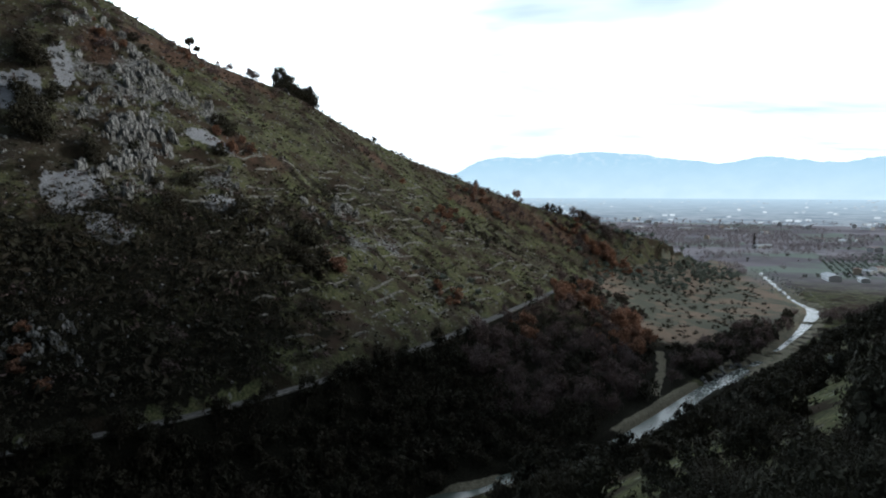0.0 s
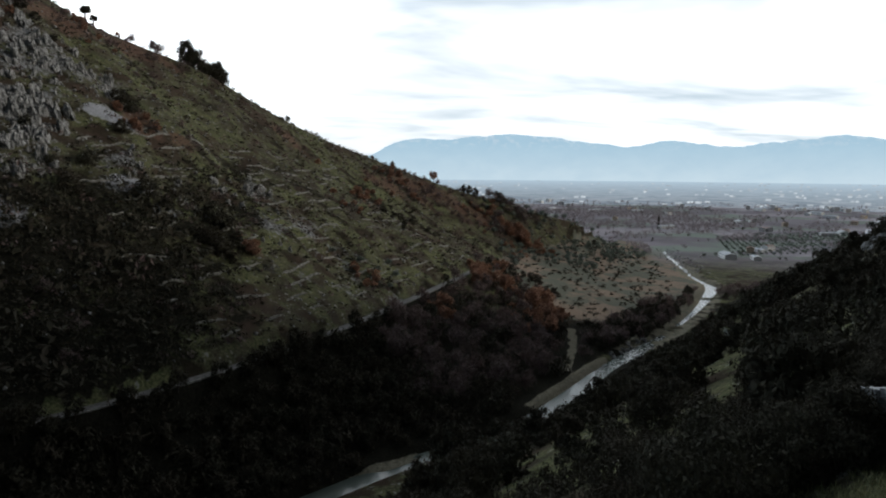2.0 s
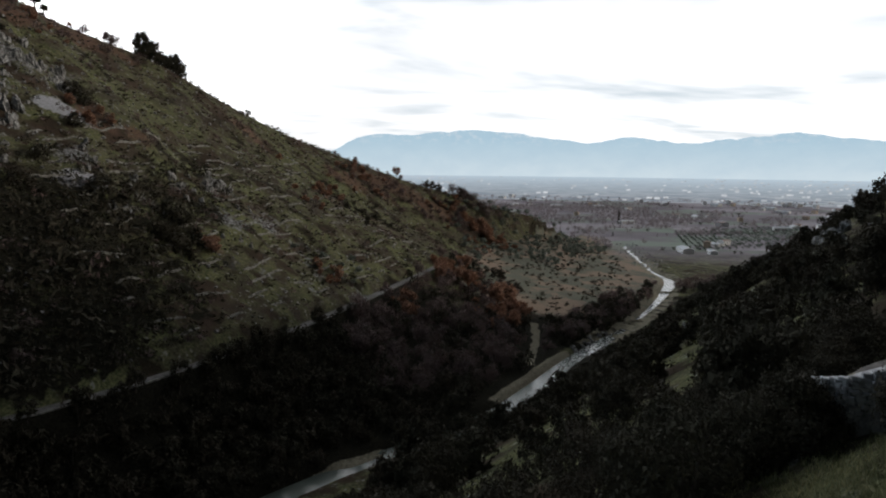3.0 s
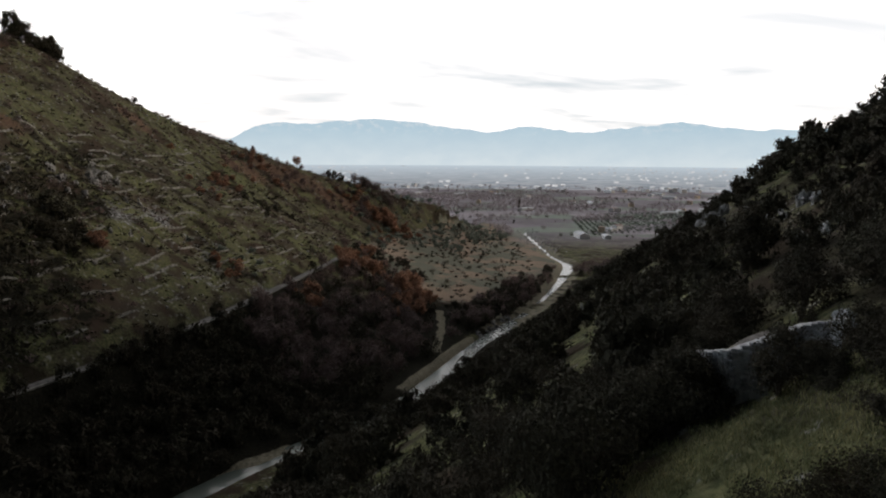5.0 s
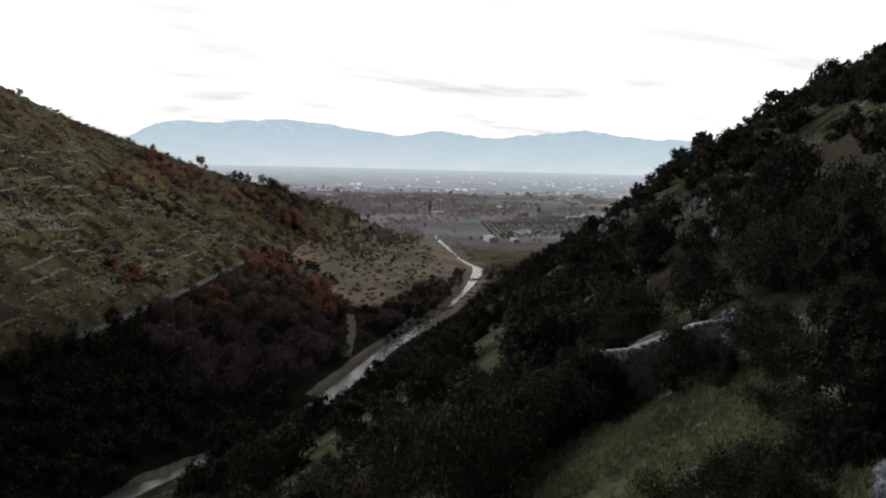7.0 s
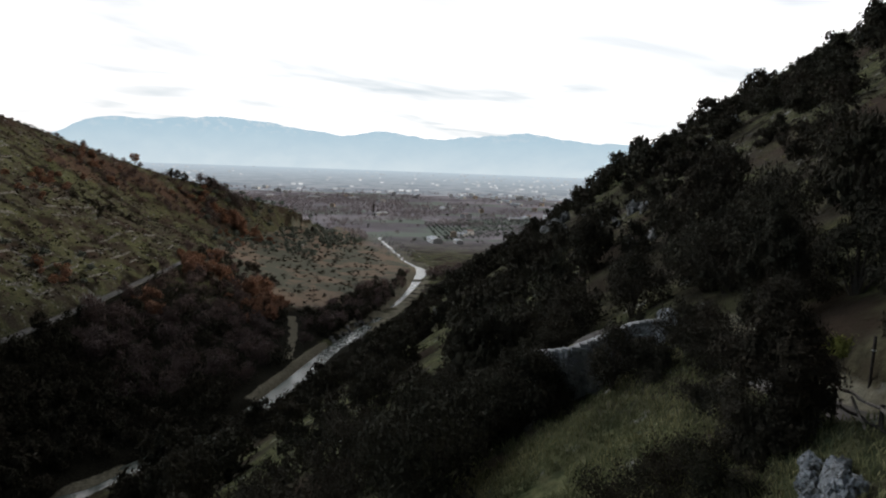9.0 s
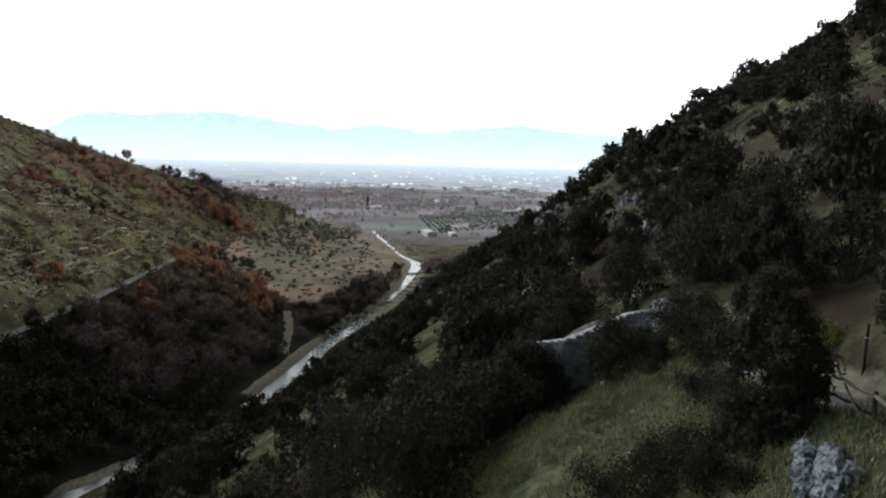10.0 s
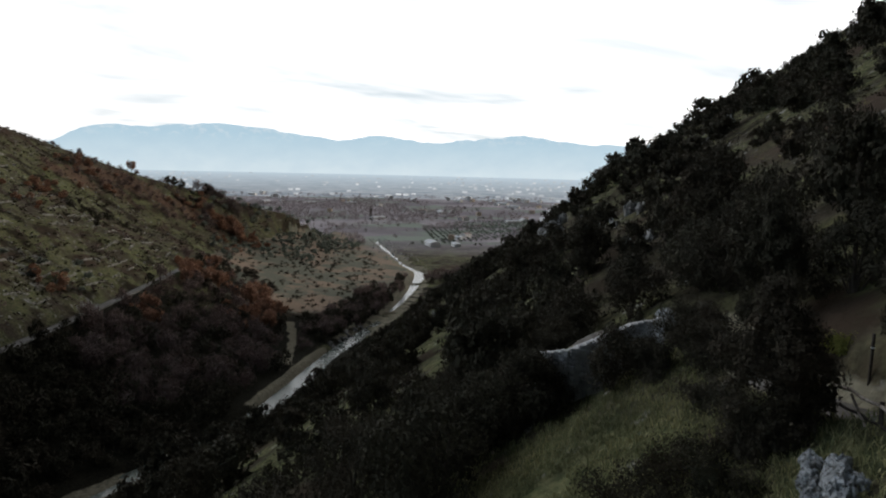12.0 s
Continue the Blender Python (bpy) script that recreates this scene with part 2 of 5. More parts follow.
k.done(c, k.range(foam, 0.0, 1.0, 0.12, 0.8), k.noise(1.6, detail=5.0), 0.40, 0.13, 0.5)

M_FAR_TOWN = material("far_walls_glow")
k = Nodes(M_FAR_TOWN)
# plain walls that glow: daylight and haze are put into the emission
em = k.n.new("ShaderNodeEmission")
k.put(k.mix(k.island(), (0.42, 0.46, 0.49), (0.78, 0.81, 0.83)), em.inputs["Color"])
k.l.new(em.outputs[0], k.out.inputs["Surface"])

M_HAZE_HILLS = material("hazy_mountain_glow")
k = Nodes(M_HAZE_HILLS)
sep = k.n.new("ShaderNodeSeparateXYZ")
k.l.new(k.pos(), sep.inputs[0])
# haze painted as glow: palest at the foot, bluer towards the crest
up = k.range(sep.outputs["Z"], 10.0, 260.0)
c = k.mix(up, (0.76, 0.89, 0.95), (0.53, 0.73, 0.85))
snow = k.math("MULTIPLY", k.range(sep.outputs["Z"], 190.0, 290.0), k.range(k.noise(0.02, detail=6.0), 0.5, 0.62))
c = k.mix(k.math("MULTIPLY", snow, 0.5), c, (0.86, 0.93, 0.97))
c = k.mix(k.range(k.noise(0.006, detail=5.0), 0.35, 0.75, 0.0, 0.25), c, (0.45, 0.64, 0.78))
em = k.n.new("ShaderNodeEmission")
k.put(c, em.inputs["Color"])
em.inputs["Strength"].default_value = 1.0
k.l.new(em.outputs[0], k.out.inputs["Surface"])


M_FAR_PLAIN = material("hazy_far_plain")
k = Nodes(M_FAR_PLAIN)
sep = k.n.new("ShaderNodeSeparateXYZ")
k.l.new(k.pos(), sep.inputs[0])
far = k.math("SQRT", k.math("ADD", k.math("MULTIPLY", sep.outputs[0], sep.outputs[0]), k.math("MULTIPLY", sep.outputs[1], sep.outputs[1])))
# distance haze goes into the glow colour, thicker further out
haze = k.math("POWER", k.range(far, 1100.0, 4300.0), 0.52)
land = k.mix(k.range(k.noise(0.014, detail=9.0, rough=0.65), 0.42, 0.58), (0.065, 0.059, 0.073), (0.31, 0.29, 0.305))
land = k.mix(k.range(k.noise(0.020, detail=6.0, stretch=(0.4, 1.2, 1)), 0.58, 0.63), land, (0.33, 0.34, 0.32))
land = k.mix(k.range(k.noise(0.045, detail=4.0), 0.58, 0.62), land, (0.055, 0.055, 0.066))
dots = k.n.new("ShaderNodeTexVoronoi")
dots.inputs["Scale"].default_value = 0.011
k.l.new(k.pos(), dots.inputs["Vector"])
dsep = k.n.new("ShaderNodeSeparateColor")
k.l.new(dots.outputs["Color"], dsep.inputs[0])
town = k.range(k.noise(0.0016, detail=3.0), 0.40, 0.60, 0.78, 0.25)
roofs = k.math("MULTIPLY", k.math("LESS_THAN", dots.outputs["Distance"], 0.13), k.math("GREATER_THAN", dsep.outputs[0], town))
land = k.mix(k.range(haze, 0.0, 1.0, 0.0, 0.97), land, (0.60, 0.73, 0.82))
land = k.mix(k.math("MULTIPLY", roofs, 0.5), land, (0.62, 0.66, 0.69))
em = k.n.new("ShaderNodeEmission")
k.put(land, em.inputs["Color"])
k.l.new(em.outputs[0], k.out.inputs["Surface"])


def plain_material(name, a, b, scale=3.0, rough=0.8, bump=0.3):
    m = material(name)
    q = Nodes(m)
    q.done(q.mix(q.range(q.noise(scale, detail=6.0), 0.35, 0.65), a, b), rough, q.noise(scale * 4), bump, 0.03)
    return m


M_PLASTER = plain_material("pale_plaster", (0.55, 0.53, 0.50), (0.72, 0.71, 0.69), 0.8)
M_PLASTER_OCHRE = plain_material("ochre_plaster", (0.42, 0.33, 0.24), (0.52, 0.43, 0.33), 0.8)
M_ROOF = plain_material("clay_roof", (0.20, 0.14, 0.12), (0.30, 0.22, 0.19), 1.5)
M_SHEET_ROOF = plain_material("grey_sheet_roof", (0.34, 0.36, 0.38), (0.50, 0.52, 0.54), 0.6, 0.5)
M_PANE = plain_material("dark_pane", (0.02, 0.022, 0.025), (0.04, 0.042, 0.048), 2.0, 0.15, 0.0)
M_WOOD = plain_material("weathered_chestnut", (0.16, 0.13, 0.105), (0.34, 0.30, 0.26), 9.0)
M_WOOD_DARK = plain_material("dark_wood", (0.022, 0.018, 0.015), (0.05, 0.042, 0.035), 9.0)
M_PATH = plain_material("trodden_path", (0.10, 0.090, 0.080), (0.19, 0.175, 0.16), 1.3, 0.95, 0.6)


# ---- the lie of the land ----
def lattice(ix, iy, seed):
    h = (ix.astype(np.int64) * 374761393 + iy.astype(np.int64) * 668265263 + seed * 974634777) & 0xFFFFFFFF
    h = ((h ^ (h >> 13)) * 1274126177) & 0xFFFFFFFF
    return ((h ^ (h >> 16)) & 0xFFFF) / 65535.0


def value_noise(x, y, seed=0):
    ix, iy = np.floor(x), np.floor(y)
    fx, fy = x - ix, y - iy
    fx, fy = fx * fx * (3 - 2 * fx), fy * fy * (3 - 2 * fy)
    a, b = lattice(ix, iy, seed), lattice(ix + 1, iy, seed)
    c, d = lattice(ix, iy + 1, seed), lattice(ix + 1, iy + 1, seed)
    return (a + (b - a) * fx) * (1 - fy) + (c + (d - c) * fx) * fy


def fbm(x, y, seed=0, octaves=5):
    """Rough noise about 0, some -0.5 to 0.5."""
    total, amp, norm = 0.0, 1.0, 0.0
    for o in range(octaves):
        total = total + amp * (value_noise(x * 2 ** o + 17.3 * o, y * 2 ** o - 9.1 * o, seed + o) - 0.5)
        norm += amp
        amp *= 0.5
    return total / norm


def smooth(a, b, v):
    t = np.clip((v - a) / (b - a), 0, 1)
    return t * t * (3 - 2 * t)


class Line:
    """A line on the plan, x, y and values along it, sampled finely on a smooth curve."""

    def __init__(self, rows, step=4.0):
        r = np.array(rows, float)
        s = np.concatenate([[0], np.cumsum(np.hypot(*np.diff(r[:, :2], axis=0).T))])
        n = max(int(s[-1] / step), len(r)) + 1
        q = np.linspace(0, s[-1], n)
        m = np.gradient(r, s, axis=0)
        i = np.clip(np.searchsorted(s, q) - 1, 0, len(s) - 2)
        h = (s[i + 1] - s[i])[:, None]
        t = ((q - s[i]) / (s[i + 1] - s[i]))[:, None]
        self.rows = ((2 * t ** 3 - 3 * t ** 2 + 1) * r[i] + (t ** 3 - 2 * t ** 2 + t) * h * m[i]
                     + (-2 * t ** 3 + 3 * t ** 2) * r[i + 1] + (t ** 3 - t ** 2) * h * m[i + 1])
        self.s = q

    def near(self, x, y):
        """Signed distance (plus: to the left of the line's way) and the values at the nearest place."""
        x, y = np.atleast_1d(np.asarray(x, float)), np.atleast_1d(np.asarray(y, float))
        best, val = np.full(x.shape, 1e12), np.zeros(x.shape + (self.rows.shape[1] - 2,))
        for a, b in zip(self.rows[:-1], self.rows[1:]):
            dx, dy = b[0] - a[0], b[1] - a[1]
            t = np.clip(((x - a[0]) * dx + (y - a[1]) * dy) / (dx * dx + dy * dy), 0, 1)
            ex, ey = x - a[0] - t * dx, y - a[1] - t * dy
            d2 = ex * ex + ey * ey + 1e-9
            hit = d2 < np.abs(best)
            side = np.where(dx * ey - dy * ex >= 0, 1.0, -1.0)
            best = np.where(hit, d2 * side, best)
            val = np.where(hit[..., None], a[2:] + t[..., None] * (b[2:] - a[2:]), val)
        return np.sign(best) * np.sqrt(np.abs(best)), val


# x, y, half width
RIVER = Line([(-420, -160, 5), (-250, -30, 5), (-110, 52, 4), (-40, 112, 3), (8, 150, 3), (40.5, 169.5, 3.2), (65, 194.5, 3.6), (85, 216.5, 4.6), (104, 238.5, 3.6),
              (127, 263, 1.5), (165, 308, 1.6), (194, 348, 3.0), (212, 378, 3.2), (216, 404, 1.8), (230, 449, 1.6), (246, 500, 2.2), (264, 552, 1.4),
              (290, 600, -0.6), (340, 640, -2), (420, 690, -2), (560, 800, -2), (700, 960, -2), (1200, 1200, -2)], 13.0)
# the road cut along the foot of the far hill: x, y, z
FOOT = Line([(-420, -90, 22), (-240, 30, 22), (-140, 88, 22), (-80, 117, 22), (-57, 134, 22), (-27, 167, 22), (3, 215, 22), (22, 250, 22), (52, 308, 22),
             (76, 368, 19), (112, 430, 17), (162, 492, 15), (215, 560, 8), (250, 640, 2)], 11.0)
# crest of the far hill: x, y, z
CREST = Line([(-700, 250, 330), (-400, 320, 235), (-230, 318, 186), (-145, 297, 151), (-120, 329, 134), (-101, 346, 127), (-85, 360, 122), (-47, 387, 100), (-22, 404, 88),
              (10, 425, 76), (43, 443, 64), (68, 455, 56), (101, 469, 48), (129, 483, 39), (173, 501, 29), (232, 556, 12), (262, 640, 2)], 14.0)
# near path: x, y, z
PATH_LINE = Line([(30, -2, 65.5), (24, 6, 64.2), (20.2, 9.3, 63.1), (21.6, 12.2, 62.7), (25.7, 17.3, 62.2), (28.8, 21.0, 62.0),
                  (29.0, 24.2, 61.4), (27.3, 25.9, 61.0), (25.4, 26.2, 60.5), (24.1, 27.0, 59.7), (24.8, 28.8, 59.2), (27.5, 31.0, 58.7), (31, 32.5, 58.4)], 0.8)
ALONG = (math.sin(radians(44.6)), math.cos(radians(44.6)))
HILL_RISE = 0.66


def hill_axes(x, y):
    """Along the near hillside, and down it towards the river."""
    return x * ALONG[0] + y * ALONG[1], -x * ALONG[1] + y * ALONG[0]


def height(x, y):
    x, y = np.atleast_1d(np.asarray(x, float)), np.atleast_1d(np.asarray(y, float))
    r = np.hypot(x, y)
    d_riv, half = RIVER.near(x, y)
    half = half[..., 0]
    rough = fbm(x / 45, y / 45, 3, 5)
    fine = fbm(x / 7, y / 7, 11, 4)
    # far side of the river
    d_foot, z_foot = FOOT.near(x, y)
    d_crest, z_crest = CREST.near(x, y)
    z_foot, z_crest = z_foot[..., 0], z_crest[..., 0]
    af, ac = np.abs(d_foot), np.abs(d_crest)
    t = af / (af + ac + 1e-6)
    brow = 0.5 * (np.sqrt(ac * ac + 49) - ac)
    z_crest = z_crest + 3.0
    face = z_foot + (z_crest - z_foot) * (0.88 * t + 0.12 * t * t)
    face = face + smooth(3, 30, af) * smooth(0, 40, ac) * (rough * 9 + fine * 2.2)
    face = face - brow
    back = z_crest - 0.5 * ac - brow
    bank = np.maximum(np.abs(d_riv) - half, 0)
    tb = bank / (bank + af + 1e-6)
    low = 1.2 + (z_foot - 1.2) * (0.25 * tb + 0.75 * tb ** 2.2) + rough * 3 * smooth(2, 20, bank) * smooth(2, 16, af)
    far = np.where(d_foot > 0, np.where(d_crest < 0, face, back), low)
    far = np.where((d_crest >= 0) & (d_foot <= 0), np.minimum(low, np.maximum(back, 1)), far)
    far = np.maximum(far, 1.2 + 0.5 * rough)
    # near hillside
    v, w = hill_axes(x, y)
    nose = v - (215 + (w + 60) * 1.05)
    near = 59 - HILL_RISE * w - np.maximum(nose, 0) * 0.55 - 0.0016 * np.maximum(nose + 40, 0) ** 2 * 0.2
    near = near + (6.6 + 3.0 * smooth(5, -40, w)) * smooth(50, 210, v) * (1 - smooth(-5, 42, w))
    near = near + smooth(60, 160, r) * (rough * 7 + fine * 1.6) + smooth(12, 30, r) * fine * 0.7
    near = np.minimum(near, 230 + rough * 20)
    near = np.maximum(near, 1.2 + 0.5 * rough)
    z = np.where(d_riv > 0, far, near)
    z = z + (1.2 - z) * smooth(640, 800, y)
    # the near path is a bench cut into the slope
    d_path, z_path = PATH_LINE.near(x, y)
    bend = smooth(22.0, 23.4, y) * (1 - smooth(29.5, 31, y)) * (1 - smooth(30.0, 31.5, x))
    below = bend * smooth(0.25, 0.85, d_path) * (1 - smooth(4.5, 11, d_path))
    z = z + (z_path[..., 0] - z) * (1 - smooth(0.9, 1.9, np.abs(d_path))) * (1 - bend * smooth(0.25, 0.85, d_path))
    z = z + (np.minimum(z, z_path[..., 0] - 2.3 + 0.0 * z) - z) * below
    # the rocky knoll on which the camera stands
    z = np.maximum(z, 68.35 - np.maximum(r - 2.4, 0) * 3.2)
    # river bed and road bench
    bars = 2.0 * smooth(0.13, 0.3, fbm(x / 11, y / 11, 29, 3)) * smooth(200, 260, y)
    bars = np.maximum(bars, 1.35 * smooth(146, 149, y) * (1 - smooth(154, 157, y)) * smooth(-4, 2, d_riv))
    z = z - (z + 1.0 - bars) * (1 - smooth(-1.5, 1.6, np.abs(d_riv) - half))
    on_road = (1 - smooth(3.0, 4.6, af)) * (d_riv > 0) * (1 - smooth(310, 350, y))
    z = z + (z_foot - z) * on_road
    return z


# ---- building helpers ----
RNG = np.random.default_rng(7)


def mesh_of(name, verts, faces, mats, slots=None, flat=True):
    """A mesh from arrays of corners and of faces with three or four corners; a last corner of -1 marks a face of three."""
    verts, faces = np.asarray(verts, np.float32), np.asarray(faces, np.int32)
    me = bpy.data.meshes.new(name)
    n = np.sum(faces >= 0, 1)
    corners = faces[faces >= 0]
    me.vertices.add(len(verts))
    me.vertices.foreach_set("co", verts.ravel())
    me.loops.add(len(corners))
    me.loops.foreach_set("vertex_index", corners)
    me.polygons.add(len(faces))
    me.polygons.foreach_set("loop_start", np.concatenate([[0], np.cumsum(n)[:-1]]).astype(np.int32))
    for m in mats:
        me.materials.append(m)
    if slots is not None:
        me.polygons.foreach_set("material_index", np.asarray(slots, np.int32))
    me.polygons.foreach_set("use_smooth", np.full(len(faces), not flat, bool))
    me.update(calc_edges=True)
    return me


def value_on(me, name, values):
    a = me.attributes.new(name, "FLOAT", "POINT")
    a.data.foreach_set("value", np.asarray(values, np.float32))


def part(name, data, material_, parent, label=""):
    """A mesh or a bmesh as one object under a thing or under a part."""
    if isinstance(data, bmesh.types.BMesh):
        me = bpy.data.meshes.new(name)
        data.to_mesh(me)
        data.free()
        data = me
    if material_ is not None:
        data.materials.append(material_)
    ob = new(name, data)
    ob.parent = parent
    if label:
        tagged(ob, label)
    return ob


def ground_z(x, y):
    return float(height(np.array([x]), np.array([y]))[0])


def tube(points, radii, sides=6):
    """Corners and four-cornered faces of a tapered tube along points."""
    points = [Vector(p) for p in points]
    vs, fs = [], []
    for i, (p, r) in enumerate(zip(points, radii)):
        way = (points[min(i + 1, len(points) - 1)] - points[max(i - 1, 0)]).normalized()
        q = way.to_track_quat("Z", "Y")
        for j in range(sides):
            a = 2 * math.pi * j / sides
            vs.append(p + q @ Vector((math.cos(a) * r, math.sin(a) * r, 0)))
    for i in range(len(points) - 1):
        for j in range(sides):
            k2 = (j + 1) % sides
            fs.append((i * sides + j, i * sides + k2, (i + 1) * sides + k2, (i + 1) * sides + j))
    top = (len(points) - 1) * sides
    for j in range(0, sides - 2, 2):
        fs.append((top, top + j + 1, top + j + 2, top + (j + 3) % sides if j + 3 < sides else top))
    fs = [f for f in fs if len(set(f)) == 4]
    return np.array([tuple(v) for v in vs]), np.array(fs)


def join(pieces):
    """Corners and faces of many pieces as one."""
    vs, fs, at = [], [], 0
    for v, f in pieces:
        vs.append(v)
        f = np.asarray(f)
        fs.append(np.where(f >= 0, f + at, -1))
        at += len(v)
    return np.concatenate(vs), np.concatenate(fs)


def sprigs(centres, outward, size, rng, aspect=0.55, upright=0.0):
    """One small four-cornered leaf spray at each centre, turned at random."""
    n = len(centres)
    c = rng.normal(size=(n, 3)) * 0.42 + outward
    c /= np.linalg.norm(c, axis=1)[:, None]
    a = rng.normal(size=(n, 3))
    a[:, 2] += upright * 1.5
    a -= c * np.sum(a * c, 1)[:, None]
    a /= np.linalg.norm(a, axis=1)[:, None]
    b = np.cross(c, a)
    s = size * rng.uniform(0.55, 1.3, n)[:, None]
    bend = c * s * rng.uniform(-0.25, 0.25, n)[:, None]
    v = np.stack([centres - a * s * 0.5, centres + b * s * aspect * 0.5 + bend, centres + a * s * 0.6, centres - b * s * aspect * 0.5 + bend], 1)
    return v.reshape(-1, 3), np.arange(4 * n).reshape(n, 4)


def crown_points(rng, clumps, leaves, radius, tall, base, shape):
    """Leaf places in clumps that fill an uneven crown, and the way out of it. shape: round, broad, upright or thin."""
    u = rng.normal(size=(clumps, 3))
    u /= np.linalg.norm(u, axis=1)[:, None]
    u[:, 2] = np.where(u[:, 2] < -0.85, -u[:, 2], u[:, 2])
    if shape in ("round", "broad", "upright") and base < 1.0:
        # the crown hangs down to the ground like a skirt
        wide = np.hypot(u[:, 0], u[:, 1]) + 1e-6
        u[:, :2] *= np.where(u[:, 2] < 0, np.maximum(wide, 0.82) / wide, 1.0)[:, None]
        u[:, 2] = np.where(u[:, 2] < 0, np.maximum(u[:, 2] * 1.35, -1.0), u[:, 2])
    far = rng.uniform(0.35, 1.0, clumps) ** 0.5
    far *= 1 + 0.28 * np.sin(u[:, 0] * 5 + rng.uniform(0, 6)) * np.cos(u[:, 1] * 4 + rng.uniform(0, 6))
    if shape != "thin":
        far = far * 0.76
    mid = base + (tall - base) * 0.5
    squeeze = np.ones(clumps)
    if shape == "upright":
        squeeze = np.clip(1.05 - 0.55 * np.maximum(u[:, 2], 0), 0.3, 1)
    if shape == "broad":
        squeeze = 1 + 0.15 * u[:, 2]
    c = np.stack([u[:, 0] * radius * far * squeeze, u[:, 1] * radius * far * squeeze, mid + u[:, 2] * (tall - base) * 0.5 * far], 1)
    spread = radius * (0.165 if shape != "thin" else 0.26)
    p = np.repeat(c, leaves, 0) + rng.normal(size=(clumps * leaves, 3)) * spread * np.array([1, 1, 0.8])
    out = p - np.array([0, 0, mid])
    out /= np.linalg.norm(out, axis=1)[:, None] + 1e-6
    return p, out, c


def trunk_pieces(rng, tall, radius, base, crown_c, girth, limbs, sides=5):
    lean = rng.normal(size=2) * 0.06 * tall
    top = Vector((lean[0], lean[1], base + (tall - base) * 0.6))
    pieces = [tube([(0, 0, -0.4), (lean[0] * 0.2, lean[1] * 0.2, base * 0.5), (lean[0] * 0.6, lean[1] * 0.6, base + 0.15 * tall), top],
                   [girth * 1.35, girth, girth * 0.75, girth * 0.25], sides)]
    for c in crown_c[rng.permutation(len(crown_c))[:limbs]]:
        start = Vector((lean[0] * 0.5, lean[1] * 0.5, base * rng.uniform(0.6, 1.0)))
        c = Vector(c)
        pieces.append(tube([start, start.lerp(c, 0.5) + Vector((0, 0, 0.06 * tall)), c], [girth * 0.5, girth * 0.32, girth * 0.10], 4))
    return pieces


def tree_data(kind, seed, detail):
    """Trunk and crown arrays of a tree about 5 m tall. detail: about how many leaf sprays. The crown is built of leafy clumps."""
    rng = np.random.default_rng(seed)
    if kind == "holm":
        radius, tall, base, shape, girth, size, clumps = rng.uniform(2.1, 2.7), 5.0, 0.4, ("round", "broad", "upright")[seed % 3], 0.16, 0.34, 30
    elif kind == "column":
        radius, tall, base, shape, girth, size, clumps = 1.45, 5.0, 0.2, "upright", 0.15, 0.30, 52
    elif kind == "russet":
        radius, tall, base, shape, girth, size, clumps = rng.uniform(1.9, 2.5), 5.0, 1.0, "broad", 0.13, 0.34, 26
    elif kind == "twig":
        radius, tall, base, shape, girth, size, clumps = rng.uniform(1.8, 2.4), 5.0, 0.9, "thin", 0.11, 0.55, 34
    elif kind == "olive":
        radius, tall, base, shape, girth, size, clumps = rng.uniform(1.9, 2.4), 4.0, 0.9, "round", 0.18, 0.36, 20
    elif kind == "cypress":
        radius, tall, base, shape, girth, size, clumps = 0.8, 7.0, 0.4, "upright", 0.12, 0.36, 36
    else:  # umbrella pine
        radius, tall, base, shape, girth, size, clumps = 2.0, 5.2, 2.2, "broad", 0.32, 0.40, 30
    size *= (1400.0 / detail) ** 0.40
    clumps = min(clumps, max(8, detail // (13 if detail < 600 else 10)))
    leaves = max(int(detail / clumps), 3)
    p, out, c = crown_points(rng, clumps, leaves, radius, tall, base, shape)
    if kind == "twig":
        crown = sprigs(p, out, size, rng, 0.16, 0.5)
        if detail > 380:
            crown = join([crown, sprigs(p[::2] * np.array([0.9, 0.9, 0.95]), out[::2], size * 1.6, rng, 0.09, 0.8)])
    else:
        own = radius * rng.uniform(0.26, 0.42, clumps) * (1.1 if shape != "upright" else 1.0) * (26.0 / clumps) ** 0.2
        if kind in ("column", "cypress"):
            own *= 0.85
        n = rng.normal(size=(clumps * leaves, 3))
        n[:, 2] += 0.25
        n /= np.linalg.norm(n, axis=1)[:, None]
        rr = np.repeat(own, leaves) * rng.uniform(0.5, 1.0, clumps * leaves) ** 0.6 * rng.uniform(0.85, 1.22, clumps * leaves)
        p = np.repeat(c, leaves, 0) + n * rr[:, None] * np.array([1, 1, 0.85])
        evergreen = kind in ("holm", "column")
        if detail >= 200 and kind not in ("pine",):
            size *= 0.82 if evergreen else 0.88
        crown = sprigs(p, n * 0.8 + out * 0.3, size, rng, 0.46 if evergreen else 0.55, 0.9 if evergreen else 0.5 if kind != "russet" else 0.0)
        if evergreen and detail >= 1200:
            # young upright shoots over the tops of the clumps
            high = n[:, 2] > 0.35
            tops = p[high][::3] + rng.normal(size=(len(p[high][::3]), 3)) * 0.05 + np.array([0, 0, 0.12])
            crown = join([crown, sprigs(tops, n[high][::3] * np.array([1, 1, 0.1]), size * 1.5, rng, 0.22, 3.0)])
        if detail >= 200 and kind not in ("pine", "cypress"):
            # the dense inner foliage of each clump
            per = 8 if detail < 400 else 50 if kind == "column" else 26 if detail > 1200 else 12
            m = rng.normal(size=(clumps * per, 3))
            m /= np.linalg.norm(m, axis=1)[:, None]
            deep = np.repeat(own, per)[:, None] * rng.uniform(0.25, 0.62, (clumps * per, 1))
